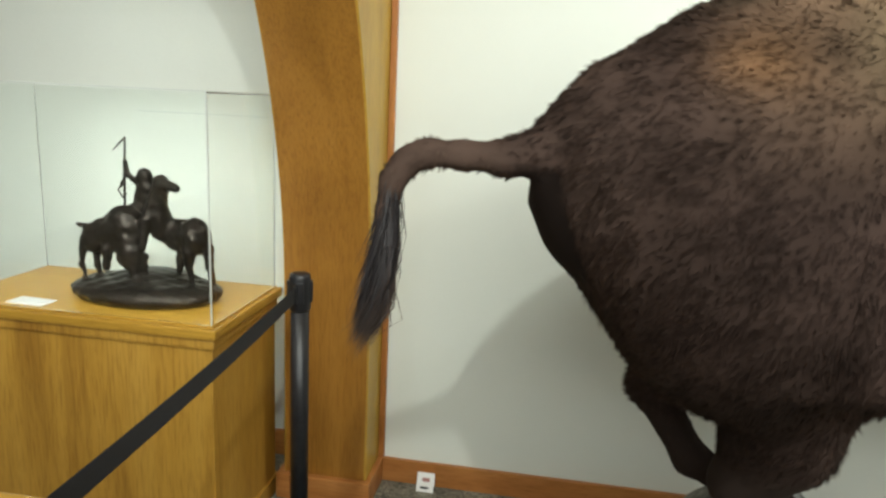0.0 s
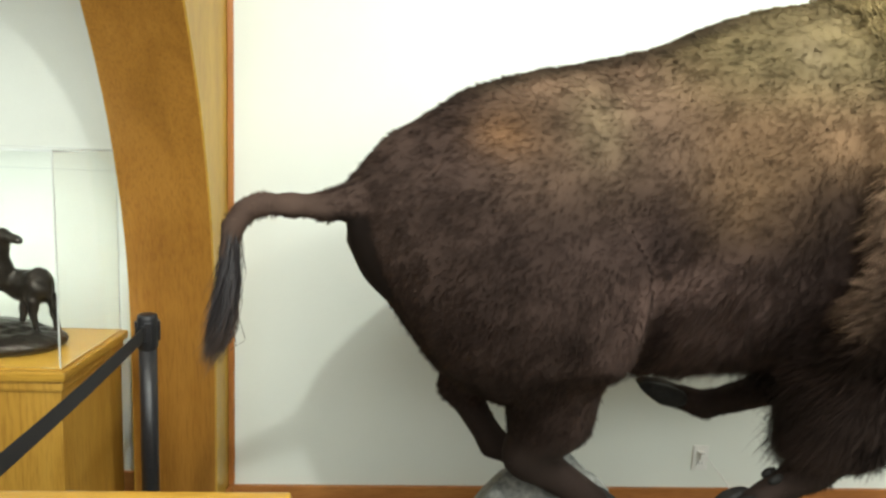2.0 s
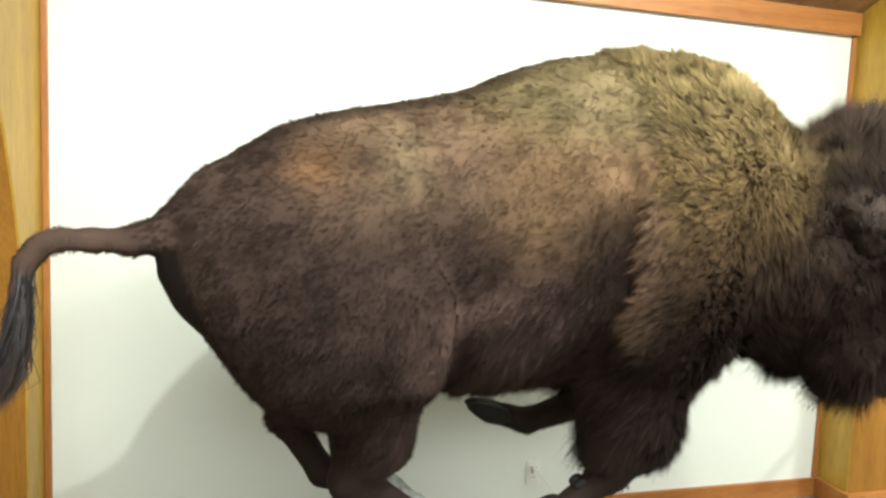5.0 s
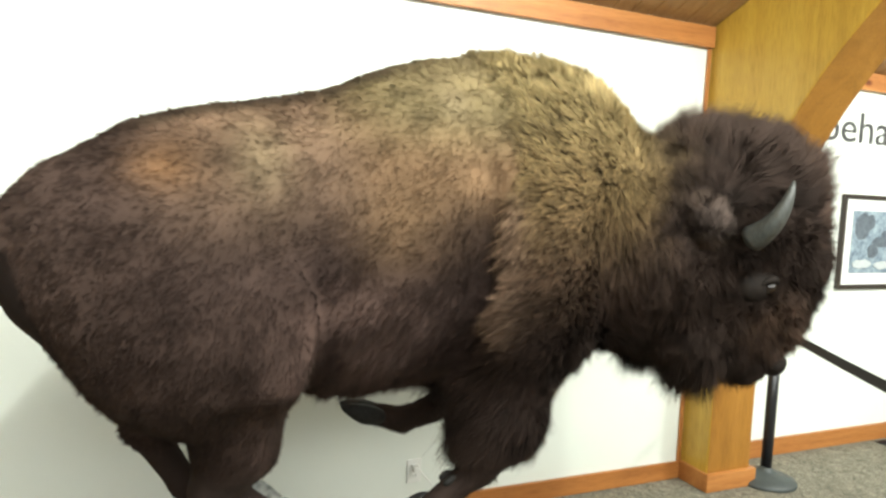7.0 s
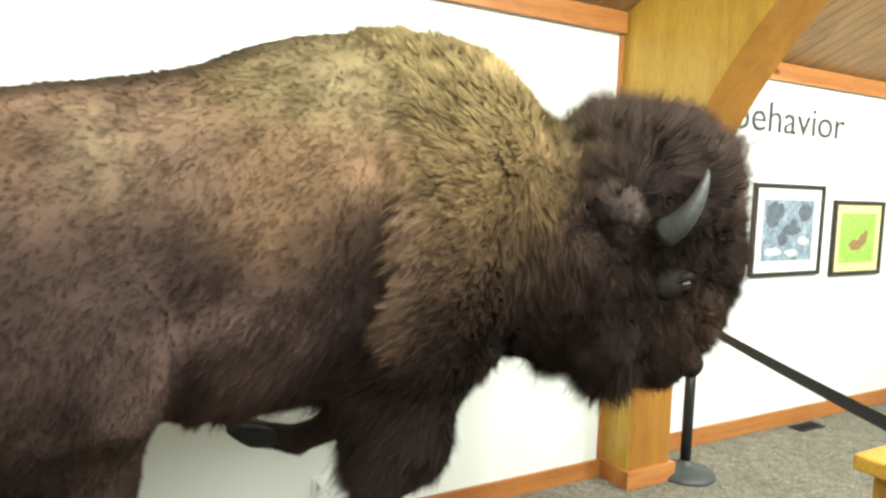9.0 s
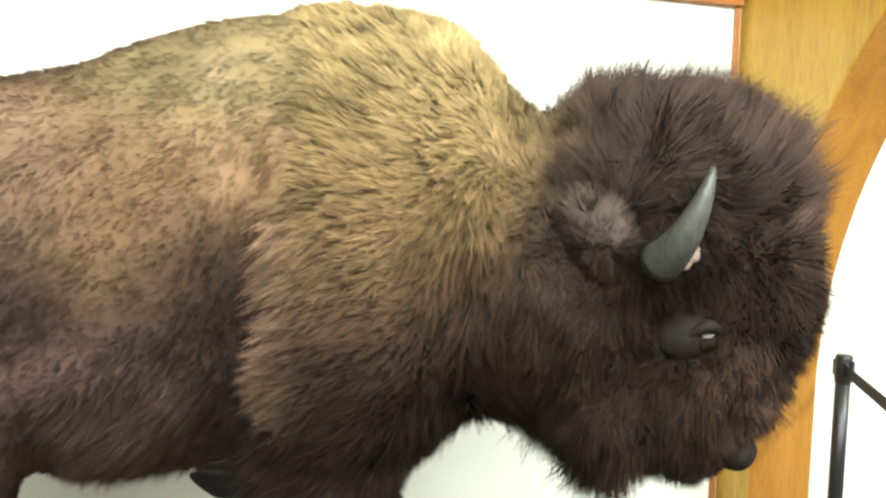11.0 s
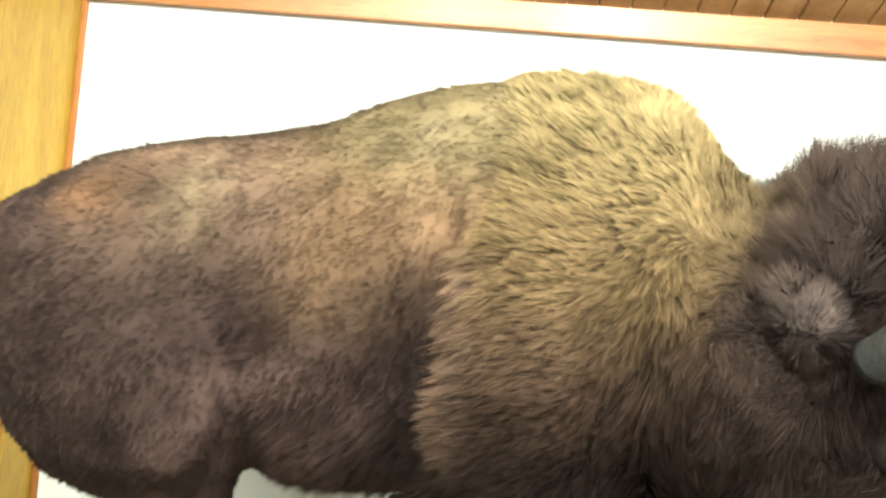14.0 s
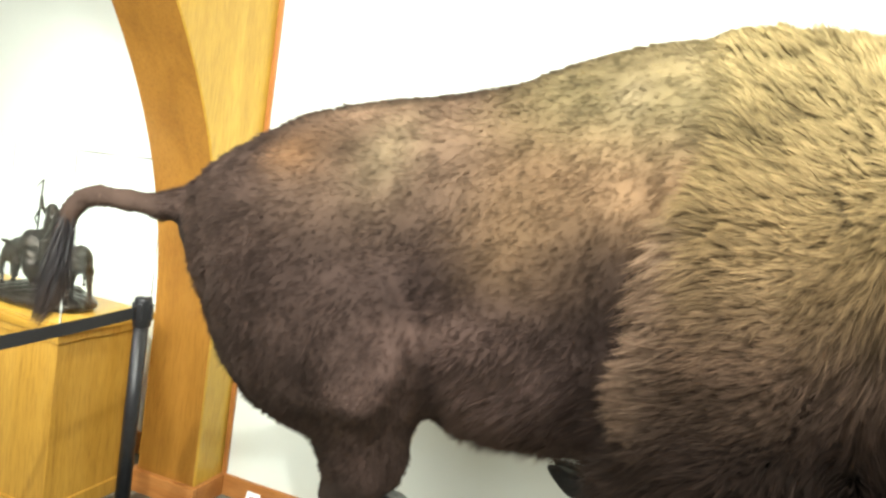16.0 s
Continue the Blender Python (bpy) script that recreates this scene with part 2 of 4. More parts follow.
structure("floor", boxed(X0 - 0.2, X1 + 0.2, Y0 - 0.2, SIDE + 0.2, -0.12, 0.0), CARPET, "grey-beige flecked loop carpet", "floor")
structure("wall_north", boxed(XL - 0.16, XR + 0.16, WALL, WALL + 0.15, 0, 2.72), PAINT, "white painted wall behind the mounted bison", "wall")
structure("wall_north_west", boxed(X0, XL - 0.162, SIDE, SIDE + 0.15, 0, 2.72), PAINT, "white painted wall behind the bronze case", "wall")
structure("wall_north_east", boxed(XR + 0.162, X1, SIDE, SIDE + 0.15, 0, 2.72), PAINT, "white painted wall with framed pictures", "wall")
structure("wall_west", boxed(X0 - 0.15, X0, Y0, SIDE + 0.15, 0, 4.8), PAINT, "plain white end wall", "wall")
structure("wall_east", boxed(X1, X1 + 0.15, Y0, SIDE + 0.15, 0, 4.8), PAINT, "plain white end wall", "wall")
structure("wall_south", boxed(X0 - 0.15, X1 + 0.15, Y0 - 0.15, Y0, 0, 4.8), PAINT, "plain white wall across the room", "wall")


def ceiling_z(y):
    return 2.502 + RISE * (WALL - y) if y > RIDGE else 2.502 + RISE * (WALL - RIDGE) - RISE * (RIDGE - y)


bm = bmesh.new()
w, x = 0.118, X0
while x < X1:
    for ya, yb in ((SIDE, RIDGE), (RIDGE, Y0)):
        drop = 0.0 if 0.2 < x < 4.2 else 0.05
        za, zb = ceiling_z(ya) - drop, ceiling_z(yb) - drop
        e = 0.004
        lower = [bm.verts.new(p) for p in ((x + e, ya, za), (x + w - e, ya, za), (x + w - e, yb, zb), (x + e, yb, zb))]
        upper = [bm.verts.new((v.co.x + s, v.co.y, v.co.z + 0.012)) for v, s in zip(lower, (-e, e, e, -e))]
        bm.faces.new(lower)
        for i in range(4):
            bm.faces.new((lower[i], upper[i], upper[(i + 1) % 4], lower[(i + 1) % 4]))
    x += w
for ya, yb in ((SIDE + 0.15, RIDGE), (RIDGE, Y0 - 0.15)):
    za, zb = ceiling_z(ya) + 0.012, ceiling_z(yb) + 0.012
    a = [bm.verts.new(p) for p in ((X0 - 0.2, ya, za), (X1 + 0.2, ya, za), (X1 + 0.2, yb, zb), (X0 - 0.2, yb, zb))]
    bm.faces.new(a)
    b = [bm.verts.new(v.co + Vector((0, 0, 0.1))) for v in a]
    bm.faces.new(b)
structure("ceiling", bm, CEIL, "sloping ceiling of narrow stained planks", "ceiling")

# baseboards, top trims and corner beads
structure("baseboard", boxed(XL, XR, WALL - 0.02, WALL - 0.001, 0, 0.097, 0.004), PINE, "orange-stained pine baseboard", "baseboard")
structure("baseboard", boxed(4.43, X1, SIDE - 0.02, SIDE - 0.001, 0, 0.11, 0.004), PINE, "orange-stained pine baseboard", "baseboard")
structure("baseboard", boxed(X0, 0.10, SIDE - 0.02, SIDE - 0.001, 0, 0.11, 0.004), PINE, "orange-stained pine baseboard", "baseboard")
structure("trim", boxed(XL - 0.012, XR + 0.012, WALL - 0.035, WALL - 0.001, TOP, 2.494, 0.004), PINE, "knotty pine board along the wall's top", "trim")
structure("trim", boxed(4.43, X1, SIDE - 0.035, SIDE - 0.001, 2.31, 2.42, 0.004), PINE, "knotty pine board along the wall's top", "trim")
structure("trim", boxed(X0, 0.10, SIDE - 0.035, SIDE - 0.001, 2.31, 2.42, 0.004), PINE, "knotty pine board along the wall's top", "trim")
structure("trim", boxed(XL - 0.012, XL + 0.012, WALL - 0.014, WALL - 0.001, 0.098, TOP - 0.001, 0.003), PINE_UP, "thin pine corner bead", "trim")
structure("trim", boxed(XR - 0.012, XR + 0.012, WALL - 0.014, WALL - 0.001, 0.098, TOP - 0.001, 0.003), PINE_UP, "thin pine corner bead", "trim")


def arch(x0, x1):
    """A laminated arch rib: straight foot, curving out from the wall to the ridge."""
    ob = thing("wooden_arch", (x0, WALL, 0), "honey-coloured laminated wooden arch on a plinth", "arch", kind="structure")
    foot, spring, radius = WALL - 2.80, 0.77, 2.25
    inner = [(-foot, 0.0)]
    for i in range(25):
        a = math.pi / 2 * 0.70 * i / 24
        inner.append((-foot - radius * (1 - math.cos(a)), spring + radius * math.sin(a)))
    y, z = inner[-1]
    inner.append((RIDGE - WALL, min(z + RISE * (y - (RIDGE - WALL)), ceiling_z(RIDGE) - 0.3)))
    outer = [(RIDGE - WALL, ceiling_z(RIDGE) - 0.006), (SIDE - WALL - 0.002, ceiling_z(SIDE) - 0.006), (SIDE - WALL - 0.002, 0.0)]
    bm = bmesh.new()
    caps, rim = prism(bm, inner + outer, 0, x1 - x0)
    # inner curve and foot take the wood with shade in its colour
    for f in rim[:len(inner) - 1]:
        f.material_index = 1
    bmesh.ops.recalc_face_normals(bm, faces=bm.faces)
    bmesh.ops.bevel(bm, geom=[e for e in bm.edges if len(e.link_faces) == 2 and {f.material_index for f in e.link_faces} == {0, 1}], offset=0.005, segments=2, affect="EDGES")
    bmesh.ops.triangulate(bm, faces=[f for f in bm.faces if len(f.verts) > 8])
    part("rib", bm, [GLULAM, GLULAM_SHADED], ob)
    w = x1 - x0
    p = boxed(-0.022, w + 0.022, -foot - 0.03, -foot - 0.001, 0, 0.10, 0.005)
    part("plinth_board", p, PINE, ob)
    part("plinth_board", boxed(w + 0.001, w + 0.022, -foot, -0.003 if x0 < 2 else SIDE - WALL - 0.022, 0, 0.10, 0.004), PINE, ob)
    part("plinth_board", boxed(-0.022, -0.001, -foot, SIDE - WALL - 0.022 if x0 < 2 else -0.003, 0, 0.10, 0.004), PINE, ob)
    return ob


arch(0.115, 0.432)
arch(4.108, 4.42)

# ==== wall fittings ====
socket = thing("wall_outlet", (2.48, WALL, 0.236), "white power outlet with a plugged-in cord", "outlet")
part("cover_plate", boxed(-0.036, 0.036, -0.006, 0, -0.058, 0.058, 0.003), WHITE, socket)
for z in (-0.021, 0.021):
    r = part("receptacle", boxed(-0.017, 0.017, -0.009, -0.005, z - 0.015, z + 0.015, 0.002), WHITE, socket)
    for x in (-0.007, 0.007):
        part("slot", boxed(x - 0.0015, x + 0.0015, -0.0095, -0.0088, z - 0.004, z + 0.006), SLOT, r)
cord = thing("power_cord", (2.48, WALL, 0.236), "white power cord hanging from the outlet", "cord")
part("plug", boxed(-0.014, 0.014, -0.04, -0.0096, 0.006, 0.034, 0.005), WHITE, cord)
pts = []
for i in range(30):
    t = i / 29
    pts.append((0.012 + 0.10 * t + 0.05 * math.sin(3 * t), -0.042 - 0.10 * t, 0.02 - 0.252 * t ** 0.9 if t < 0.98 else -0.232))
part("cable", tube(bmesh.new(), pts, [0.0032] * 30, 8), WHITE, cord, smooth=True)

tent = thing("tent_card", (0.635, 2.945, 0), "small folded white label card on the carpet", "card")
bm = bmesh.new()
for (ya, za), (yb, zb) in (((-0.012, 0.001), (0.018, 0.068)), ((0.018, 0.068), (0.034, 0.001))):
    f = bm.faces.new([bm.verts.new(p) for p in ((-0.034, ya, za), (0.034, ya, za), (0.034, yb, zb), (-0.034, yb, zb))])
bmesh.ops.remove_doubles(bm, verts=bm.verts, dist=1e-4)
bmesh.ops.solidify(bm, geom=bm.faces[:], thickness=0.0015)
part("folded_card", bm, CARD, tent)
part("print_block", boxed(-0.018, 0.014, -0.0075, -0.0052, 0.012, 0.020), SLOT, tent, "dark printed bar")
part("print_block", boxed(-0.012, 0.016, 0.0040, 0.0062, 0.034, 0.052), material("print_red", (0.45, 0.22, 0.2), 0.7), tent, "faded red printed patch")

# ==== the bison ====
def soft(x, a, b):
    t = np.clip((x - a) / (b - a), 0, 1)
    return t * t * (3 - 2 * t)


def smin(a, b, k):
    h = np.clip(0.5 + 0.5 * (b - a) / k, 0, 1)
    return b + (a - b) * h - k * h * (1 - h)


def cone(P, a, b, ra, rb):
    a, b = np.array(a, float), np.array(b, float)
    d = b - a
    t = np.clip(((P - a) @ d) / (d @ d), 0, 1)
    return np.linalg.norm(P - a - t[..., None] * d, axis=-1) - (ra + (rb - ra) * t)


def blob(P, c, r, yaw=0.0, lean=0.0):
    q = P - np.array(c)
    cy, sy, cl, sl = math.cos(radians(yaw)), math.sin(radians(yaw)), math.cos(radians(lean)), math.sin(radians(lean))
    x, y, z = q[..., 0] * cy + q[..., 1] * sy, -q[..., 0] * sy + q[..., 1] * cy, q[..., 2]
    x, z = x * cl + z * sl, -x * sl + z * cl
    k0 = np.sqrt((x / r[0]) ** 2 + (y / r[1]) ** 2 + (z / r[2]) ** 2)
    k1 = np.sqrt((x / r[0] ** 2) ** 2 + (y / r[1] ** 2) ** 2 + (z / r[2] ** 2) ** 2) + 1e-9
    return k0 * (k0 - 1) / k1


def net(f, lo, hi, h):
    """The zero surface of f as a quad mesh (naive surface nets): places and faces."""
    n = [int(round((b - a) / h)) + 1 for a, b in zip(lo, hi)]
    g = np.stack(np.meshgrid(*[lo[i] + h * np.arange(n[i]) for i in range(3)], indexing="ij"), -1)
    v = f(g)
    c = [k - 1 for k in n]
    total, count = np.zeros((*c, 3)), np.zeros(c)
    corner = lambda o: tuple(slice(o[i], o[i] + c[i]) for i in range(3))
    for ax in range(3):
        for o in np.ndindex(2, 2, 2):
            if o[ax]:
                continue
            o2 = list(o)
            o2[ax] = 1
            a, b = v[corner(o)], v[corner(o2)]
            m = (a < 0) != (b < 0)
            t = np.where(m, a / np.where(m, a - b, 1), 0)
            p = np.array(o, float) + np.zeros((*c, 3))
            p[..., ax] += t
            total += p * m[..., None]
            count += m
    used = count > 0
    index = -np.ones(c, int)
    index[used] = np.arange(used.sum())
    verts = np.array(lo) + h * (np.argwhere(used) + total[used] / count[used][:, None])
    faces = []
    for ax in range(3):
        u, w = (ax + 1) % 3, (ax + 2) % 3
        a = [slice(1, k - 1) for k in n]
        b = list(a)
        a[ax], b[ax] = slice(0, n[ax] - 1), slice(1, n[ax])
        s0, s1 = v[tuple(a)] < 0, v[tuple(b)] < 0
        for flip, m in ((False, s0 & ~s1), (True, ~s0 & s1)):
            at = np.argwhere(m)
            at[:, u] += 1
            at[:, w] += 1
            ring = []
            for du, dw in ((-1, -1), (0, -1), (0, 0), (-1, 0)):
                q = at.copy()
                q[:, u] += du
                q[:, w] += dw
                ring.append(index[tuple(q.T)])
            quad = np.stack(ring, 1)
            faces.append(quad[:, ::-1] if flip else quad)
    return verts, np.concatenate(faces)


# trunk stations: x, middle y, half width, top, bottom
TRUNK = np.array([
    (0.985, 1.93, 0.06, 1.450, 1.314), (1.02, 1.95, 0.10, 1.492, 1.265), (1.06, 1.96, 0.14, 1.562, 1.205), (1.13, 1.98, 0.20, 1.598, 1.096), (1.28, 2.02, 0.295, 1.696, 1.013),
    (1.45, 2.07, 0.33, 1.751, 0.960), (1.62, 2.11, 0.34, 1.788, 0.964), (1.80, 2.13, 0.36, 1.834, 0.935), (1.95, 2.13, 0.38, 1.905, 0.938), (2.12, 2.13, 0.39, 1.960, 0.963),
    (2.32, 2.11, 0.39, 1.979, 0.969), (2.48, 2.08, 0.38, 1.972, 1.034), (2.60, 2.03, 0.34, 1.942, 1.055), (2.70, 1.97, 0.30, 1.800, 1.090), (2.79, 1.92, 0.27, 1.695, 1.085),
    (2.90, 1.88, 0.24, 1.670, 1.132), (3.00, 1.82, 0.20, 1.621, 1.180)])


def trunk(P):
    x = P[..., 0]
    xs = np.linspace(0.86, 3.06, 221)
    row = []
    for i in range(1, 5):
        y = np.interp(xs, TRUNK[:, 0], TRUNK[:, i])
        y = np.convolve(np.pad(y, 4, "edge"), np.ones(9) / 9, "valid")
        row.append(np.interp(x, xs, y))
    yc, w, top, low = row
    zc, h = (top + low) / 2, (top - low) / 2
    dz = (P[..., 2] - zc) / h
    w = w * (1 - 0.16 * np.clip(dz, 0, 1) ** 2)
    r = np.sqrt(((P[..., 1] - yc) / w) ** 2 + dz ** 2)
    f = (r - 1) * np.minimum(w, h) * 0.95
    return np.maximum(f, np.maximum(0.985 - x, x - 3.02))


def bison(P):
    f = trunk(P)
    # rump, haunches near and far, stifle
    f = smin(f, blob(P, (1.149, 1.985, 1.285), (0.152, 0.155, 0.141), 0, 0), 0.05)
    f = smin(f, blob(P, (1.579, 1.93, 1.108), (0.113, 0.175, 0.167), 0, 20), 0.05)
    f = smin(f, blob(P, (1.405, 1.955, 1.213), (0.287, 0.25, 0.333), 8, 22), 0.045)
    f = smin(f, blob(P, (1.380, 2.22, 1.200), (0.260, 0.22, 0.320), 8, 22), 0.06)
    f = smin(f, cone(P, (1.533, 1.98, 1.014), (1.559, 2.02, 0.818), 0.157, 0.108), 0.05)
    f = smin(f, cone(P, (1.537, 2.02, 0.842), (1.507, 2.05, 0.686), 0.103, 0.069), 0.04)
    f = smin(f, cone(P, (1.486, 2.05, 0.688), (1.700, 2.03, 0.555), 0.061, 0.042), 0.03)
    f = smin(f, cone(P, (1.420, 2.22, 1.000), (1.313, 2.24, 0.819), 0.110, 0.054), 0.04)
    f = smin(f, cone(P, (1.305, 2.24, 0.835), (1.430, 2.24, 0.635), 0.052, 0.042), 0.03)
    f = smin(f, cone(P, (1.430, 2.24, 0.635), (1.600, 2.22, 0.560), 0.042, 0.040), 0.03)
    # shoulder, near foreleg swept back
    f = smin(f, blob(P, (2.354, 1.98, 1.306), (0.256, 0.26, 0.395), -6, 0), 0.10)
    f = smin(f, cone(P, (2.330, 1.93, 1.052), (2.325, 1.93, 0.843), 0.148, 0.122), 0.07)
    f = smin(f, cone(P, (2.335, 1.93, 0.866), (2.275, 1.94, 0.705), 0.117, 0.055), 0.05)
    f = smin(f, cone(P, (2.275, 1.94, 0.705), (2.115, 1.95, 0.590), 0.050, 0.038), 0.03)
    # far foreleg, folded up
    f = smin(f, cone(P, (2.500, 2.28, 1.050), (2.460, 2.40, 0.790), 0.150, 0.075), 0.08)
    f = smin(f, cone(P, (2.460, 2.40, 0.790), (2.200, 2.45, 0.690), 0.062, 0.044), 0.03)
    f = smin(f, cone(P, (2.200, 2.45, 0.690), (2.120, 2.47, 0.715), 0.046, 0.042), 0.02)
    # neck, crest, brow mop, forelock, cheeks, muzzle, beard root
    f = smin(f, blob(P, (2.805, 1.87, 1.387), (0.269, 0.26, 0.268), -25, 0), 0.08)
    f = smin(f, blob(P, (2.879, 1.80, 1.599), (0.130, 0.13, 0.126), -20, 0), 0.06)
    f = smin(f, blob(P, (2.995, 1.73, 1.515), (0.232, 0.215, 0.232), -15, 8), 0.07)
    f = smin(f, blob(P, (3.130, 1.69, 1.410), (0.140, 0.155, 0.180), -15, 0), 0.06)
    f = smin(f, blob(P, (2.785, 1.590, 1.500), (0.052, 0.05, 0.058), 0, 25), 0.015)
    f = smin(f, blob(P, (3.050, 1.70, 1.304), (0.188, 0.168, 0.200), -15, 0), 0.06)
    f = smin(f, cone(P, (3.052, 1.69, 1.252), (3.063, 1.665, 1.089), 0.125, 0.078), 0.05)
    f = smin(f, blob(P, (2.905, 1.71, 1.135), (0.126, 0.10, 0.080), 0, 0), 0.06)
    # the thigh stands proud of the flank, and the cape proud of the ribs
    x, y, z = P[..., 0], P[..., 1], P[..., 2]
    lip = 1.715 - 2.0 * (z - 1.18) ** 2
    near = y < 2.05
    f = f - 0.042 * near * (1 - soft(x, lip - 0.008, lip + 0.014)) * soft(x, 1.36, 1.64) * soft(z, 0.96, 1.04) * (1 - soft(z, 1.26, 1.46))
    f = f - 0.028 * soft(x, 2.175, 2.215) * (1 - soft(x, 2.35, 2.6)) * soft(z, 1.02, 1.12) * (1 - soft(z, 1.58, 1.74))
    # tail stem
    stem = [(1.05, 1.90, 1.435), (0.94, 1.87, 1.392), (0.86, 1.83, 1.395), (0.80, 1.79, 1.40), (0.765, 1.77, 1.385), (0.743, 1.757, 1.35), (0.735, 1.75, 1.29), (0.735, 1.745, 1.23)]
    for (a, b, r) in zip(stem, stem[1:], (0.040, 0.030, 0.026, 0.024, 0.023, 0.021, 0.018)):
        f = smin(f, cone(P, a, b, r, r * 0.92), 0.025)
    return f


def wave(P, k, seed):
    r = np.random.RandomState(seed)
    out = np.zeros(len(P))
    for i in range(6):
        d = r.normal(size=3)
        out += np.sin(P @ (d / np.linalg.norm(d)) * k * (0.7 + 0.6 * r.rand()) + 6.28 * r.rand())
    return out / 6


def regions(P):
    """How far each spot belongs to the cape, the dark head, the legs and so on."""
    x, y, z = P[:, 0], P[:, 1], P[:, 2]
    edge = 2.195 + 0.075 * soft(z, 1.48, 1.70) + 0.012 * wave(P, 22, 5) + 0.012 * wave(P, 60, 15)
    rag = 0.012 + 0.05 * soft(z, 1.55, 1.80)
    cape = soft(x, edge - rag, edge + rag) * soft(z, 0.98, 1.08)
    head = soft(x + 0.35 * (z - 1.45) * (z < 1.45) - 0.25 * (z - 1.55) * (z > 1.55) + 0.03 * wave(P, 30, 6) + 0.07 * (1 - soft(z, 1.46, 1.60)), 2.61, 2.81)
    mop = soft(head, 0.55, 1.0) * soft(z, 1.42, 1.52)
    beard = soft(x, 2.74, 2.82) * (1 - soft(z, 1.08, 1.20)) * (1 - soft(x, 3.05, 3.12))
    chap = soft(x, 2.12, 2.19) * (1 - soft(z, 0.95, 1.10)) * soft(z, 0.74, 0.80) * (1 - soft(x, 2.62, 2.7))
    shin = 1 - soft(z, 0.72, 0.80)
    shin = np.maximum(shin, (1 - soft(z, 0.86, 0.94)) * (y > 2.28) * (x > 1.9))
    tail = 1 - soft(x, 0.90, 0.98)
    muzzle = soft(x, 2.98, 3.06) * (1 - soft(z, 1.08, 1.16))
    return cape, head, mop, beard, chap, shin, tail, muzzle


def slits(P):
    """Small partings of the cape where the hair has gone."""
    x, z = P[:, 0], P[:, 2]
    a = np.exp(-((x - 2.493 - 0.35 * (1.618 - z)) / 0.010) ** 2 - ((z - 1.618) / 0.035) ** 2)
    b = np.exp(-((x - 2.414 + 0.5 * (z - 1.757)) / 0.010) ** 2 - ((z - 1.757) / 0.014) ** 2)
    c = np.exp(-((x - 2.385) / 0.008) ** 2 - ((z - 1.742) / 0.008) ** 2)
    return np.clip(1.3 * (a + b + c), 0, 1) * (P[:, 1] < 1.95)


def bare(P):
    """The hairless dark skin under the tail."""
    x, z = P[:, 0], P[:, 2]
    rim = 1.048 + 0.06 * soft(1.36 - z, 0.0, 0.2)
    return (1 - soft(x, rim - 0.008, rim + 0.008)) * soft(z, 1.13, 1.17) * (1 - soft(z, 1.375, 1.39)) * soft(x, 0.95, 0.97)


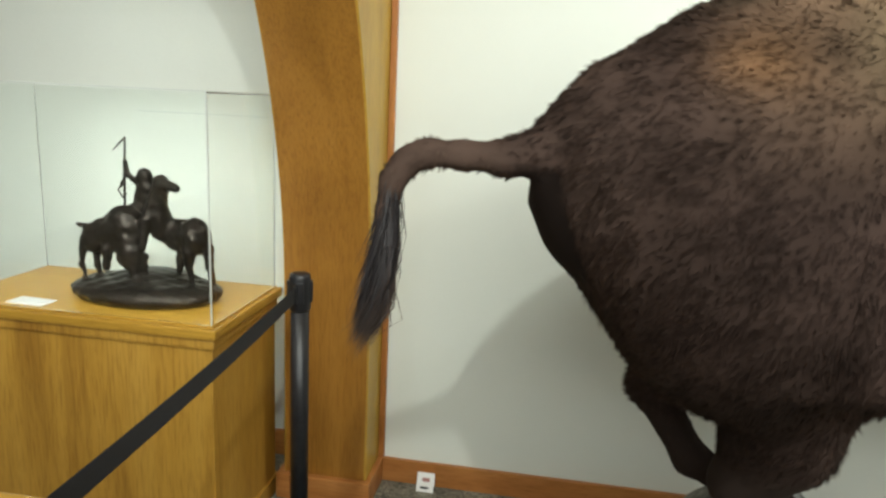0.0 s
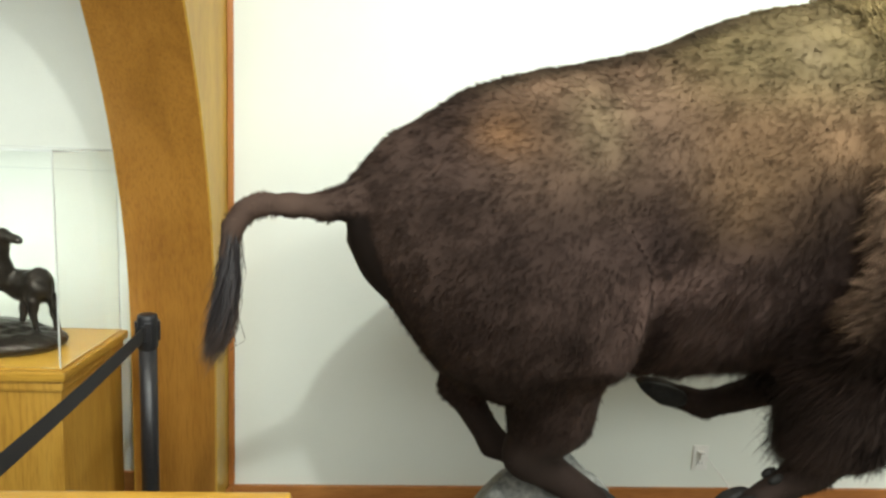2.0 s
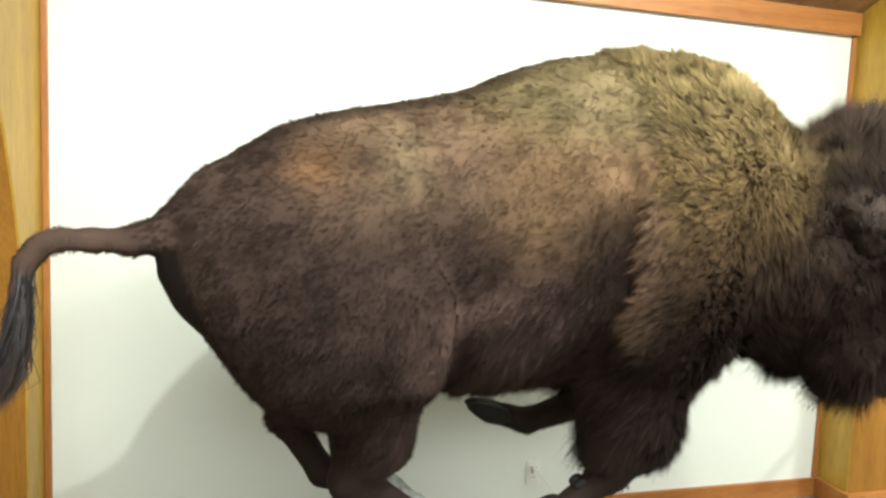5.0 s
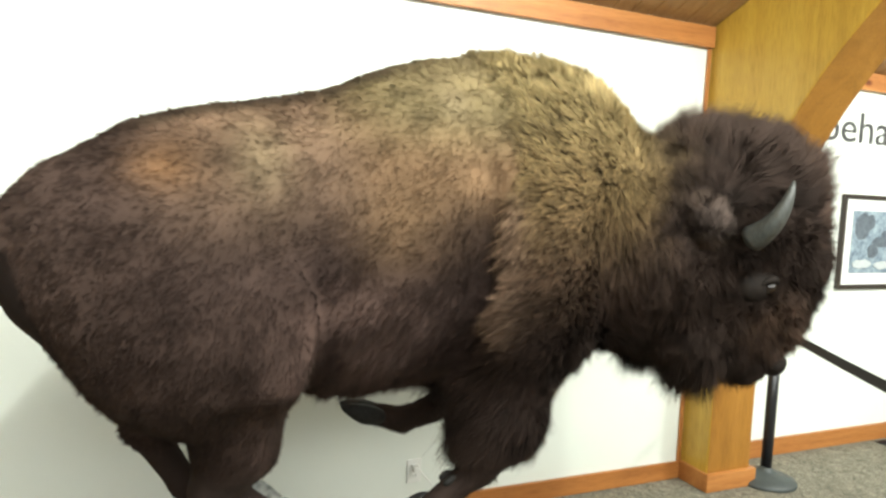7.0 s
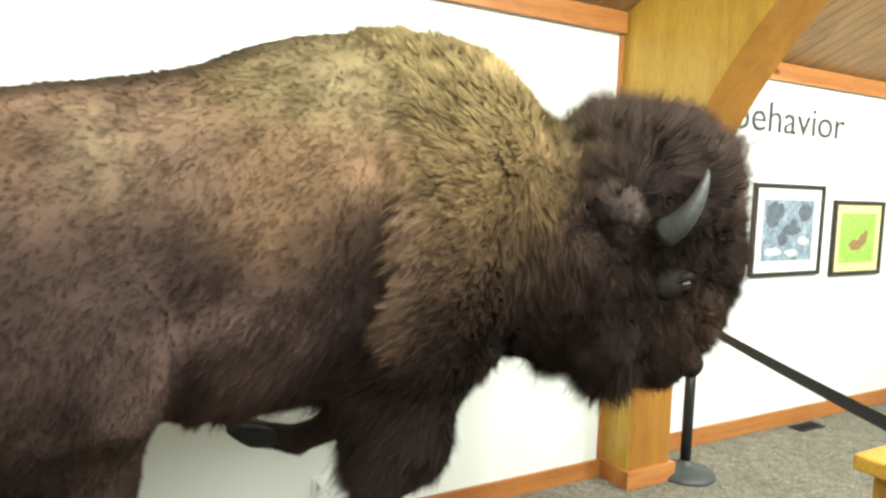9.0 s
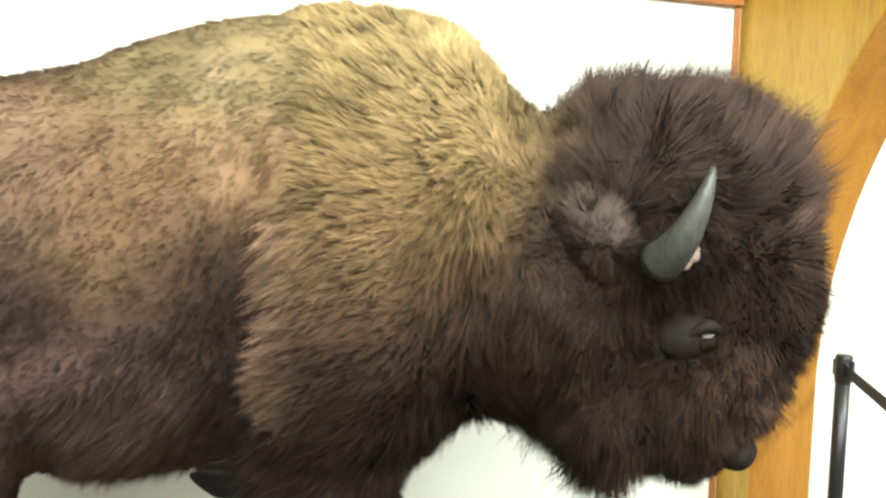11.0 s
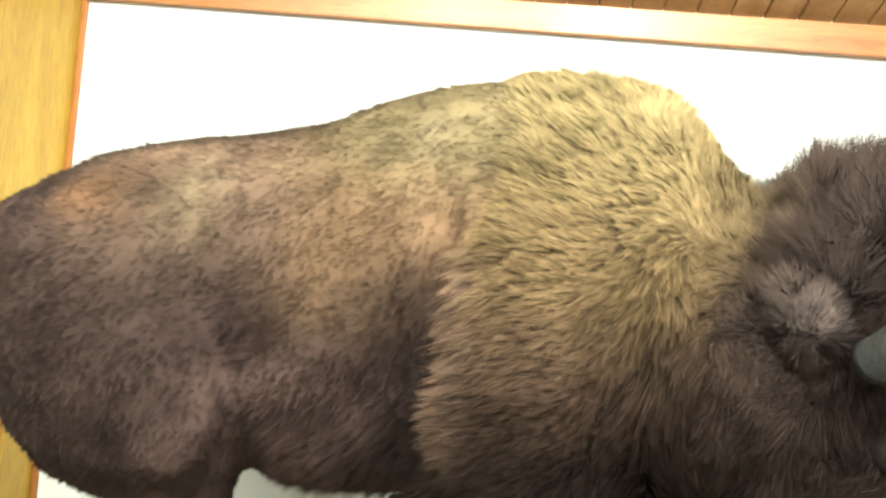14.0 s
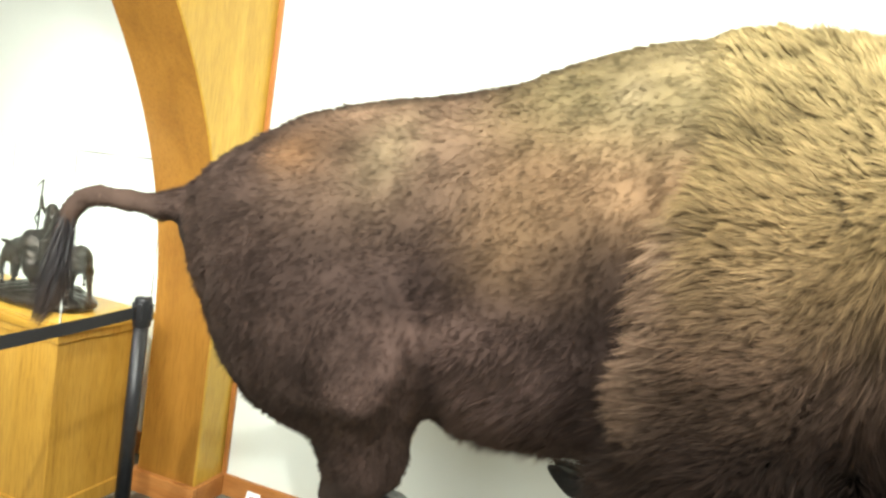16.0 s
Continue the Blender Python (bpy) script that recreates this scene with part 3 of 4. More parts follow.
def pigment(P):
    """Coat colour plus painted shade: dark brown hindquarters, tan cape, near-black head and legs."""
    x, y, z = P[:, 0], P[:, 1], P[:, 2]
    cape, head, mop, beard, chap, shin, tail, muzzle = regions(P)
    C = lambda *c: np.array(c)[None, :]
    mix = lambda a, b, t: a + (b - a) * t[:, None]
    col = np.tile(C(0.058, 0.039, 0.033), (len(P), 1))
    rear = 1 - soft(x + 0.05 * wave(P, 9, 1), 1.10, 1.36)
    col = mix(col, C(0.090, 0.062, 0.052), rear)
    n1, n2 = wave(P, 9, 1), wave(P, 26, 2)
    back = soft(z + 0.05 * n1, 1.32, 1.68) * soft(x, 1.2, 1.5)
    col = mix(col, C(0.205, 0.138, 0.094), back)
    mid = soft(z + 0.10 * n1, 1.22, 1.5) * soft(x, 1.70, 1.95)
    col = mix(col, C(0.205, 0.132, 0.076), mid * 0.9)
    # dark hollow before the thigh: missing relief painted as shade on the flank
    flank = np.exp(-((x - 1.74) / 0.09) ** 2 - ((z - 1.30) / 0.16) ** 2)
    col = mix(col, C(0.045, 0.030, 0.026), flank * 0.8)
    olive = soft(z + 0.06 * n1, 1.60, 1.80) * soft(x + 0.05 * n2, 1.66, 1.95)
    col = mix(col, C(0.225, 0.180, 0.098), olive)
    pale = np.exp(-((x - 2.10) / 0.035) ** 2 - ((z - 1.80) / 0.05) ** 2) + 0.8 * np.exp(-((x - 1.58) / 0.07) ** 2 - ((z - 1.62) / 0.09) ** 2)
    col = mix(col, C(0.36, 0.29, 0.18), np.clip(pale * 0.6, 0, 1))
    rust = np.exp(-((x - 1.38) / 0.08) ** 2 - ((z - 1.59) / 0.05) ** 2) * (0.6 + 0.6 * n2)
    col = mix(col, C(0.36, 0.20, 0.10), np.clip(rust, 0, 1))
    # shade beside the cape's overhanging edge, put into the coat colour
    cape_edge_shade = soft(x + 0.05 * n2, 1.88, 2.14) * soft(z, 1.0, 1.1) * (1 - soft(z + 0.08 * n1, 1.42, 1.6))
    col = mix(col, C(0.036, 0.024, 0.021), cape_edge_shade * 0.85)
    plum = np.exp(-((x - 1.93) / 0.12) ** 2 - ((z - 1.17) / 0.07) ** 2)
    col = mix(col, C(0.19, 0.132, 0.120), plum * np.clip(0.7 + 1.0 * n2, 0, 1))
    belly = soft(x + 0.07 * n1, 1.52, 1.78) * (1 - soft(z, 1.22, 1.38))
    col = mix(col, C(0.135, 0.090, 0.077), belly * (1 - cape_edge_shade) * 0.7)
    # crease in front of the thigh's lip, its shade painted into the coat
    crease_shade = np.exp(-((x - 1.775) / 0.045) ** 2 - ((z - 1.10) / 0.09) ** 2)
    col = mix(col, C(0.030, 0.020, 0.018), crease_shade * 0.9)
    ridge = soft(z - np.interp(x, TRUNK[:, 0], TRUNK[:, 3]), -0.045, -0.015) * soft(x, 1.25, 1.35) * (1 - soft(x, 1.95, 2.1))
    col = mix(col, C(0.07, 0.052, 0.036), ridge * 0.8)
    gold = np.tile(C(0.30, 0.235, 0.115), (len(P), 1))
    gold = mix(gold, C(0.215, 0.150, 0.075), 1 - soft(z + 0.08 * n1, 1.52, 1.92))
    gold = mix(gold, C(0.112, 0.073, 0.049), 1 - soft(z + 0.06 * n1, 1.30, 1.62))
    # lower cape: dark brown hair, deepened further to hold the lower body's shade
    gold = mix(gold, C(0.036, 0.024, 0.019), 1 - soft(z + 0.05 * n1, 1.10, 1.38))
    rim = np.exp(-((x - 2.22) / 0.040) ** 2) * soft(z, 1.1, 1.2) * (1 - soft(z, 1.5, 1.62))
    gold = mix(gold, C(0.28, 0.190, 0.135), rim * 0.75)
    neck = soft(x + 0.04 * n2, 2.42, 2.66) * (1 - soft(z + 0.05 * n1, 1.36, 1.60))
    gold = mix(gold, C(0.060, 0.041, 0.033), neck * 0.9)
    # throat: dark hair, with more of that shade put into its colour
    throat = soft(x + 0.04 * n2, 2.40, 2.58) * (1 - soft(z + 0.05 * n1, 1.20, 1.42))
    gold = mix(gold, C(0.032, 0.021, 0.017), throat * 0.7)
    slit = slits(P)
    gold = mix(gold, C(0.025, 0.018, 0.012), slit * 0.95)
    col = mix(col, gold, cape)
    dark = np.tile(C(0.040, 0.028, 0.023), (len(P), 1))
    face = soft(x, 2.95, 3.0) * (1 - soft(z, 1.25, 1.36)) * soft(z, 1.05, 1.12)
    dark = mix(dark, C(0.105, 0.068, 0.050), face * np.clip(0.6 + 0.8 * n2, 0, 1))
    crown = soft(x, 2.98, 3.2) * soft(z, 1.4, 1.55)
    dark = mix(dark, C(0.072, 0.049, 0.039), crown)
    ear = np.exp(-((x - 2.785) / 0.058) ** 4 - ((z - 1.495) / 0.062) ** 4) * (y < 1.63)
    dark = mix(dark, C(0.078, 0.060, 0.052), np.clip(ear, 0, 1))
    socket_dark = np.exp(-((x - 2.965) / 0.065) ** 4 - ((z - 1.328) / 0.055) ** 4) * (y < 1.8)
    dark = mix(dark, C(0.016, 0.012, 0.010), socket_dark)
    col = mix(col, dark, head)
    col = mix(col, C(0.036, 0.026, 0.022), np.maximum(np.maximum(beard, chap * 0.85), shin * 0.85))
    col = mix(col, C(0.022, 0.016, 0.014), bare(P))
    col = mix(col, C(0.095, 0.066, 0.054), tail)
    n3, n4 = wave(P, 70, 3), wave(P, 38, 4)
    grey = col.mean(1, keepdims=True)
    col = np.clip(grey + (col - grey) * 1.05, 0.003, 1)
    return np.clip(0.70 * col * (1 + 0.28 * n2 + 0.24 * n1 + 0.20 * n3 + 0.24 * n4)[:, None], 0.006, 1) * np.array([[1.04, 1.0, 0.98]])


verts, quads = net(bison, (0.60, 1.42, 0.48), (3.44, 2.60, 2.06), 0.02)
ROOT = Vector((1.55, 2.05, 0.0))
mount = thing("mounted_bison", (*ROOT, 0), "mounted galloping bull bison, dark brown hindquarters, tan woolly cape", "taxidermy bison")


def raw_mesh(name, V, F, mat, colours, normals=None):
    me = bpy.data.meshes.new(name)
    V = np.asarray(V, np.float32)
    sizes = F.shape[1] if not isinstance(F, tuple) else None
    loops = F.ravel().astype(np.int32)
    me.vertices.add(len(V))
    me.vertices.foreach_set("co", V.ravel())
    me.loops.add(len(loops))
    me.loops.foreach_set("vertex_index", loops)
    me.polygons.add(len(F))
    me.polygons.foreach_set("loop_start", np.arange(0, len(loops), sizes, dtype=np.int32))
    me.polygons.foreach_set("use_smooth", np.ones(len(F), bool))
    me.update(calc_edges=True)
    a = me.color_attributes.new("coat", "FLOAT_COLOR", "POINT")
    a.data.foreach_set("color", np.concatenate([colours, np.ones((len(V), 1))], 1).astype(np.float32).ravel())
    if normals is not None:
        me.normals_split_custom_set_from_vertices(normals.astype(np.float32))
    me.materials.append(mat)
    return me


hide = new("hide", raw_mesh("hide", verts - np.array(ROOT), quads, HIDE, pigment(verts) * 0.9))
hide.parent = mount

# normals of the hide from the field itself
def slope(P, e=0.004):
    g = np.stack([bison(P + e * np.eye(3)[i]) - bison(P - e * np.eye(3)[i]) for i in range(3)], -1)
    return g / (np.linalg.norm(g, axis=-1, keepdims=True) + 1e-9)


rng = np.random.RandomState(7)
HAIRS = 1050000
tri = np.concatenate([quads[:, [0, 1, 2]], quads[:, [0, 2, 3]]])
A, B, C3 = verts[tri[:, 0]], verts[tri[:, 1]], verts[tri[:, 2]]
area = np.linalg.norm(np.cross(B - A, C3 - A), axis=1) / 2
centre = (A + B + C3) / 3
cape, head, mop, beard, chap, shin, tail, muzzle = regions(centre)
VN = slope(verts)
away = soft(VN[tri[:, 0], 1], 0.25, 0.55)
weight = area * (1 - 0.75 * away) * (1 + 0.35 * cape) * (1 + 1.2 * head) * (1 - 0.45 * shin)
pick = rng.choice(len(tri), HAIRS, p=weight / weight.sum())
u, v = rng.rand(HAIRS), rng.rand(HAIRS)
over = u + v > 1
u[over], v[over] = 1 - u[over], 1 - v[over]
P = A[pick] + u[:, None] * (B - A)[pick] + v[:, None] * (C3 - A)[pick]
N = VN[tri[pick, 0]] * (1 - u - v)[:, None] + VN[tri[pick, 1]] * u[:, None] + VN[tri[pick, 2]] * v[:, None]
N /= np.linalg.norm(N, axis=1, keepdims=True) + 1e-9
cape, head, mop, beard, chap, shin, tail, muzzle = regions(P)
length = 0.018 + 0.020 * cape * soft(P[:, 2], 0.95, 1.3)
length += 0.013 * cape * (1 - soft(P[:, 0], 2.22, 2.30)) * (1 - soft(P[:, 2], 1.55, 1.7))
length = np.maximum(length, 0.042 * head * (1 - muzzle))
length = np.maximum(length, 0.072 * mop * soft(P[:, 2], 1.45, 1.6))
length = np.maximum(length, (0.050 + 0.035 * (1 - soft(P[:, 0], 2.86, 2.92))) * beard)
length = np.maximum(length, 0.044 * soft(P[:, 0], 1.74, 1.84) * (1 - soft(P[:, 2], 1.15, 1.32)))
length = np.maximum(length, (0.085 - 0.055 * soft(P[:, 0], 2.24, 2.36)) * chap)
length *= (1 - 0.65 * np.maximum(shin, np.maximum(muzzle, tail * 0.6)))
eye_patch = np.exp(-((P[:, 0] - 2.965) / 0.05) ** 2 - ((P[:, 2] - 1.325) / 0.045) ** 2) * (P[:, 1] < 1.75)
length *= (1 - 0.7 * eye_patch)
core_patch = np.exp(-((P[:, 0] - 2.90) / 0.045) ** 2 - ((P[:, 2] - 1.47) / 0.04) ** 2) * (P[:, 1] < 1.65)
length *= 1 - 0.8 * core_patch
ear_spot = np.exp(-((P[:, 0] - 2.775) / 0.06) ** 2 - ((P[:, 2] - 1.48) / 0.07) ** 2) * (P[:, 1] < 1.63)
length = length * (1 - 0.55 * ear_spot)
bald = np.maximum(bare(P), slits(P) * cape)
length *= 1 - 0.8 * bald


def combed(P, N):
    """Which way the coat lies: back and down on the body, fanning from the shoulder on the cape, up on the brow."""
    cape, head, mop, beard, chap, shin, tail, muzzle = regions(P)
    n = len(P)
    lie = np.tile(np.array([[-0.75, 0.0, -0.65]]), (n, 1))
    lie += mop[:, None] * np.array([[0.6, 0, 1.3]]) + beard[:, None] * np.array([[0.6, 0, -1.5]]) + chap[:, None] * np.array([[-0.9, 0, -0.8]])
    lie += head[:, None] * np.array([[0.3, 0, 0.0]])
    part_z = np.clip(P[:, 2], 1.15, 1.45)
    part_x = 2.55 + 0.15 * (1.45 - part_z) + 0.06 * wave(P, 9, 44)
    fan = np.stack([P[:, 0] - part_x, 0.25 * (P[:, 1] - 1.95), P[:, 2] - part_z], 1)
    fan /= np.linalg.norm(fan, axis=1, keepdims=True) + 0.20
    fan = fan * np.array([[1.0, 1.0, 0.9]]) + np.array([[-0.26, -0.1, -0.24]])
    only = (cape * (1 - head))[:, None]
    lie = lie * (1 - only) + fan * only
    stray = np.stack([wave(P, 20, 11), wave(P, 20, 12), wave(P, 20, 13)], 1)
    lie += (0.42 + 0.20 * (1 - cape) + 0.8 * head)[:, None] * stray
    lie -= N * (lie * N).sum(1, keepdims=True)
    return lie / (np.linalg.norm(lie, axis=1, keepdims=True) + 1e-9)


# locks: every hair leans to the tip of the lock that it grows in
LOCKS = 90000
seat = rng.choice(HAIRS, LOCKS, replace=False)
tree = kdtree.KDTree(LOCKS)
for i, p in enumerate(P[seat].tolist()):
    tree.insert(p, i)
tree.balance()
own = np.array([tree.find(p)[1] for p in P.tolist()])
mats = 2600
mat_seat = rng.choice(HAIRS, mats, replace=False)
mat_tree = kdtree.KDTree(mats)
for i, p in enumerate(P[mat_seat].tolist()):
    mat_tree.insert(p, i)
mat_tree.balance()
mat_of = np.array([mat_tree.find(p)[1] for p in P[seat].tolist()])[own]
mat_way, mat_tone, mat_long = rng.normal(size=(mats, 3)), rng.rand(mats), rng.rand(mats)
length *= 1 + (0.9 * mat_long[mat_of] - 0.35) * np.maximum(mop, 0.6 * head) + (0.5 * mat_long[mat_of] - 0.25) * (1 - head)
comb = combed(P, N)
comb += (0.50 * head + 0.12)[:, None] * mat_way[mat_of]
comb /= np.linalg.norm(comb, axis=1, keepdims=True)
lift = 0.42 + 0.30 * cape + 0.45 * cape * soft(P[:, 2], 1.72, 1.90) + 0.65 * mop - 0.12 * shin + 0.25 * head
wild = 0.17 + 0.34 * np.maximum(mop, head) + 0.08 * (1 - cape)
sway = rng.normal(size=(LOCKS, 3)) * (0.22 + 0.10 * (1 - cape[seat]) + 0.30 * head[seat])[:, None]
heave = rng.normal(size=LOCKS) * (0.16 + 0.10 * cape[seat])
lock_way = comb[seat] + (lift[seat] + heave)[:, None] * N[seat] + sway
lock_way += beard[seat][:, None] * np.array([[0, 0, -0.5]])
lock_way /= np.linalg.norm(lock_way, axis=1, keepdims=True)
lock_long = 0.75 + 0.5 * rng.rand(LOCKS)
tone = rng.rand(LOCKS)[own]
grow = comb + lift[:, None] * N + 0.5 * sway[own] + rng.normal(size=(HAIRS, 3)) * wild[:, None]
grow += beard[:, None] * np.array([[0, 0, -0.5]])
grow /= np.linalg.norm(grow, axis=1, keepdims=True)
length *= lock_long[own] * (0.70 + 0.6 * rng.rand(HAIRS))
bend = comb * 0.35 + np.array([[0, 0, -0.20]]) * (1 - mop)[:, None]
base = P - N * 0.004
tight = (0.48 + 0.18 * cape * (1 - head) - 0.08 * head - 0.15 * shin) * (0.7 + 0.5 * rng.rand(HAIRS))
root = P[seat][own]
near_root = np.clip(1.6 - np.linalg.norm(P - root, axis=1) / 0.012, 0, 1)
tight *= near_root
free_tip = base + grow * length[:, None] + bend * (length * 0.28)[:, None]
lock_tip = root + lock_way[own] * (length * 1.05)[:, None] + bend * (length * 0.25)[:, None]
tip = free_tip * (1 - tight)[:, None] + lock_tip * tight[:, None]
midp = (base + grow * (length * 0.55)[:, None]) * (1 - 0.45 * tight)[:, None] + (root + lock_way[own] * (length * 0.6)[:, None]) * (0.45 * tight)[:, None]
run = tip - base
run /= np.linalg.norm(run, axis=1, keepdims=True) + 1e-9
across = np.cross(run, N + 0.8 * rng.normal(size=(HAIRS, 3)))
across /= np.linalg.norm(across, axis=1, keepdims=True) + 1e-9
across *= np.where((np.cross(across, run) * (N + np.array([[0.0, -0.9, 0.3]]) * (N[:, 1:2] < 0.35))).sum(1) < 0, -1.0, 1.0)[:, None]
wide = (0.00078 + 0.00010 * cape + 0.00002 * head) * (0.7 + 0.6 * rng.rand(HAIRS))
shaggy = np.maximum(np.maximum(cape, head), np.maximum(beard, chap)) > 0.3
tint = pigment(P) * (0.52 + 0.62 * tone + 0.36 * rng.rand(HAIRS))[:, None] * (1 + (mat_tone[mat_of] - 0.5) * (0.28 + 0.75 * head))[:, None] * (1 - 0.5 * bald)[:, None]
bent = N + 0.45 * run + 0.30 * rng.normal(size=(HAIRS, 3))
bent /= np.linalg.norm(bent, axis=1, keepdims=True)
w = across * wide[:, None]
# long hair: bent blades of three triangles; short hair: one slim triangle; roots darker than tips
L, S = np.nonzero(shaggy)[0], np.nonzero(~shaggy)[0]
VL = np.stack([base[L] - w[L], base[L] + w[L], midp[L] + 0.8 * w[L], midp[L] - 0.8 * w[L], tip[L]], 1).reshape(-1, 3)
# dark roots: natural pigment, deepened to put shade between hairs into the colour
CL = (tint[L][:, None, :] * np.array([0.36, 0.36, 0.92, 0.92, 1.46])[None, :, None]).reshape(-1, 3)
VS = np.stack([base[S] - 1.15 * w[S], base[S] + 1.15 * w[S], tip[S]], 1).reshape(-1, 3)
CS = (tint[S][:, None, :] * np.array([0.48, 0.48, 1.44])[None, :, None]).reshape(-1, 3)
k = np.arange(len(L))[:, None] * 5
F = np.concatenate([k + np.array([[0, 1, 2]]), k + np.array([[0, 2, 3]]), k + np.array([[3, 2, 4]]), len(VL) + np.arange(len(S))[:, None] * 3 + np.array([[0, 1, 2]])])
V = np.concatenate([VL, VS])
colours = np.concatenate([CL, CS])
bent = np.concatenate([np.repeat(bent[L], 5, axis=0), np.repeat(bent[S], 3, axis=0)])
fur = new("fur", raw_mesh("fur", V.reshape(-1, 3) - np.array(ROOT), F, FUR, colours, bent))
fur.parent = mount
tagged(fur, "dense brown hair, long on cape and head", kind="stuff")

# tail tuft: long locks from the stem's end, thick in the middle and drawn to a wisp
r = np.random.RandomState(3)
n = 5200
t0 = r.rand(n) ** 0.9
stemline = np.array([0.744, 1.752, 1.345]) + np.array([-0.008, -0.006, -0.155]) * t0[:, None]
start = stemline + np.array([0.007, 0.008, 0.012]) * r.normal(size=(n, 3))
ln = 0.07 + 0.11 * r.rand(n)
lockid = r.randint(0, 60, n)
lean = r.normal(size=(60, 3)) * np.array([0.10, 0.12, 0.05])
way = np.array([-0.12, -0.05, -1.0]) + lean[lockid] + r.normal(size=(n, 3)) * 0.05
mid2 = start + way * (ln * 0.5)[:, None] + np.array([0.010, -0.004, 0.0]) * r.rand(n)[:, None]
end = start + way * ln[:, None]
goal = np.array([0.664, 1.72, 1.055]) + np.array([0.012, 0.012, 0.03]) * r.normal(size=(n, 3))
tip2 = end * (1 - 0.55 * t0)[:, None] + goal * (0.55 * t0)[:, None]
side = r.normal(size=(n, 3))
side /= np.linalg.norm(side, axis=1, keepdims=True)
V = np.stack([start - side * 0.0009, start + side * 0.0009, mid2 + side * 0.0008, mid2 - side * 0.0008, tip2], 1)
k = np.arange(n)[:, None] * 5
F = np.concatenate([k + np.array([[0, 1, 2]]), k + np.array([[0, 2, 3]]), k + np.array([[3, 2, 4]])])
shade = np.array([[0.030, 0.026, 0.028]]) + np.array([[0.035, 0.018, 0.006]]) * soft(t0, 0.6, 1.0)[:, None]
cc = np.repeat(shade * (0.5 + r.rand(n))[:, None], 5, axis=0)
TUFT = coat("tail_hair", 0.42)
TUFT.node_tree.nodes["Principled BSDF"].inputs["Specular IOR Level"].default_value = 0.5
tuft_ob = new("tail_tuft", raw_mesh("tail_tuft", V.reshape(-1, 3) - np.array(ROOT), F, TUFT, cc))
tuft_ob.parent = mount
tagged(tuft_ob, "black hair tuft of the tail", kind="stuff")


def local(*p):
    return tuple(Vector(p) - ROOT)


# horns: the near one stands off its pale core
def horn(base, mids, name="horn"):
    pts, rad = [], []
    ctrl = [Vector(base), *[Vector(m) for m in mids]]
    for i in range(15):
        t = i / 14
        a, b, c = ctrl
        p = (1 - t) ** 2 * a + 2 * t * (1 - t) * b + t * t * c
        pts.append(local(*p))
        rad.append(0.034 * (1 - t) ** 0.75 + 0.003)
    return part(name, tube(bmesh.new(), pts, rad, 18), HORN, mount, "dark grey curved horn", True)


horn((2.848, 1.49, 1.462), [(2.845, 1.39, 1.51), (2.880, 1.40, 1.622)])
bm = bmesh.new()
bmesh.ops.create_icosphere(bm, subdivisions=3, radius=0.031, matrix=Matrix.Translation(local(2.906, 1.522, 1.474)))
for vtx in bm.verts:
    vtx.co += 0.007 * noise.noise_vector(vtx.co * 50)
part("horn_core", bm, HORN_CORE, mount, "pale exposed horn core", True)
horn((3.02, 1.94, 1.47), [(3.06, 2.05, 1.52), (3.08, 2.05, 1.64)])
for ex, ey in ((2.965, 1.540), (3.10, 1.85)):
    bm = bmesh.new()
    bmesh.ops.create_uvsphere(bm, u_segments=24, v_segments=16, radius=1, matrix=Matrix.LocRotScale(local(ex - 0.005, ey + (0.022 if ex < 3 else -0.022), 1.328), Euler((0, radians(-12), 0)), (0.072, 0.044, 0.058)))
    for vtx in bm.verts:
        vtx.co += 0.005 * noise.noise_vector(vtx.co * 28)
    socket_part = part("eye_socket", bm, SKIN, mount, "bare wrinkled dark skin round the eye", True)
    bm = bmesh.new()
    bmesh.ops.create_uvsphere(bm, u_segments=20, v_segments=14, radius=0.024, matrix=Matrix.Translation(local(ex + 0.006, ey + (-0.008 if ex < 3 else 0.008), 1.318)))
    part("eye", bm, EYE, socket_part, "glossy dark glass eye", True)
    sgn = -1 if ex < 3 else 1
    pts = [local(ex - 0.034 + 0.072 * i / 10, ey + sgn * (0.012 + 0.016 * math.sin(math.pi * i / 10)), 1.322 + 0.022 * math.sin(math.pi * i / 10)) for i in range(11)]
    part("eyelid", tube(bmesh.new(), pts, [0.004 + 0.008 * math.sin(math.pi * i / 10) for i in range(11)], 8), SKIN, socket_part, "", True)
# nose pad with nostrils
bm = bmesh.new()
bmesh.ops.create_uvsphere(bm, u_segments=24, v_segments=16, radius=1, matrix=Matrix.LocRotScale(local(3.118, 1.628, 1.066), Euler((0, radians(-20), radians(-15))), (0.044, 0.058, 0.042)))
for vtx in bm.verts:
    vtx.co += 0.003 * noise.noise_vector(vtx.co * 30)
part("nose_pad", bm, SKIN, mount, "bare dark nose pad", True)


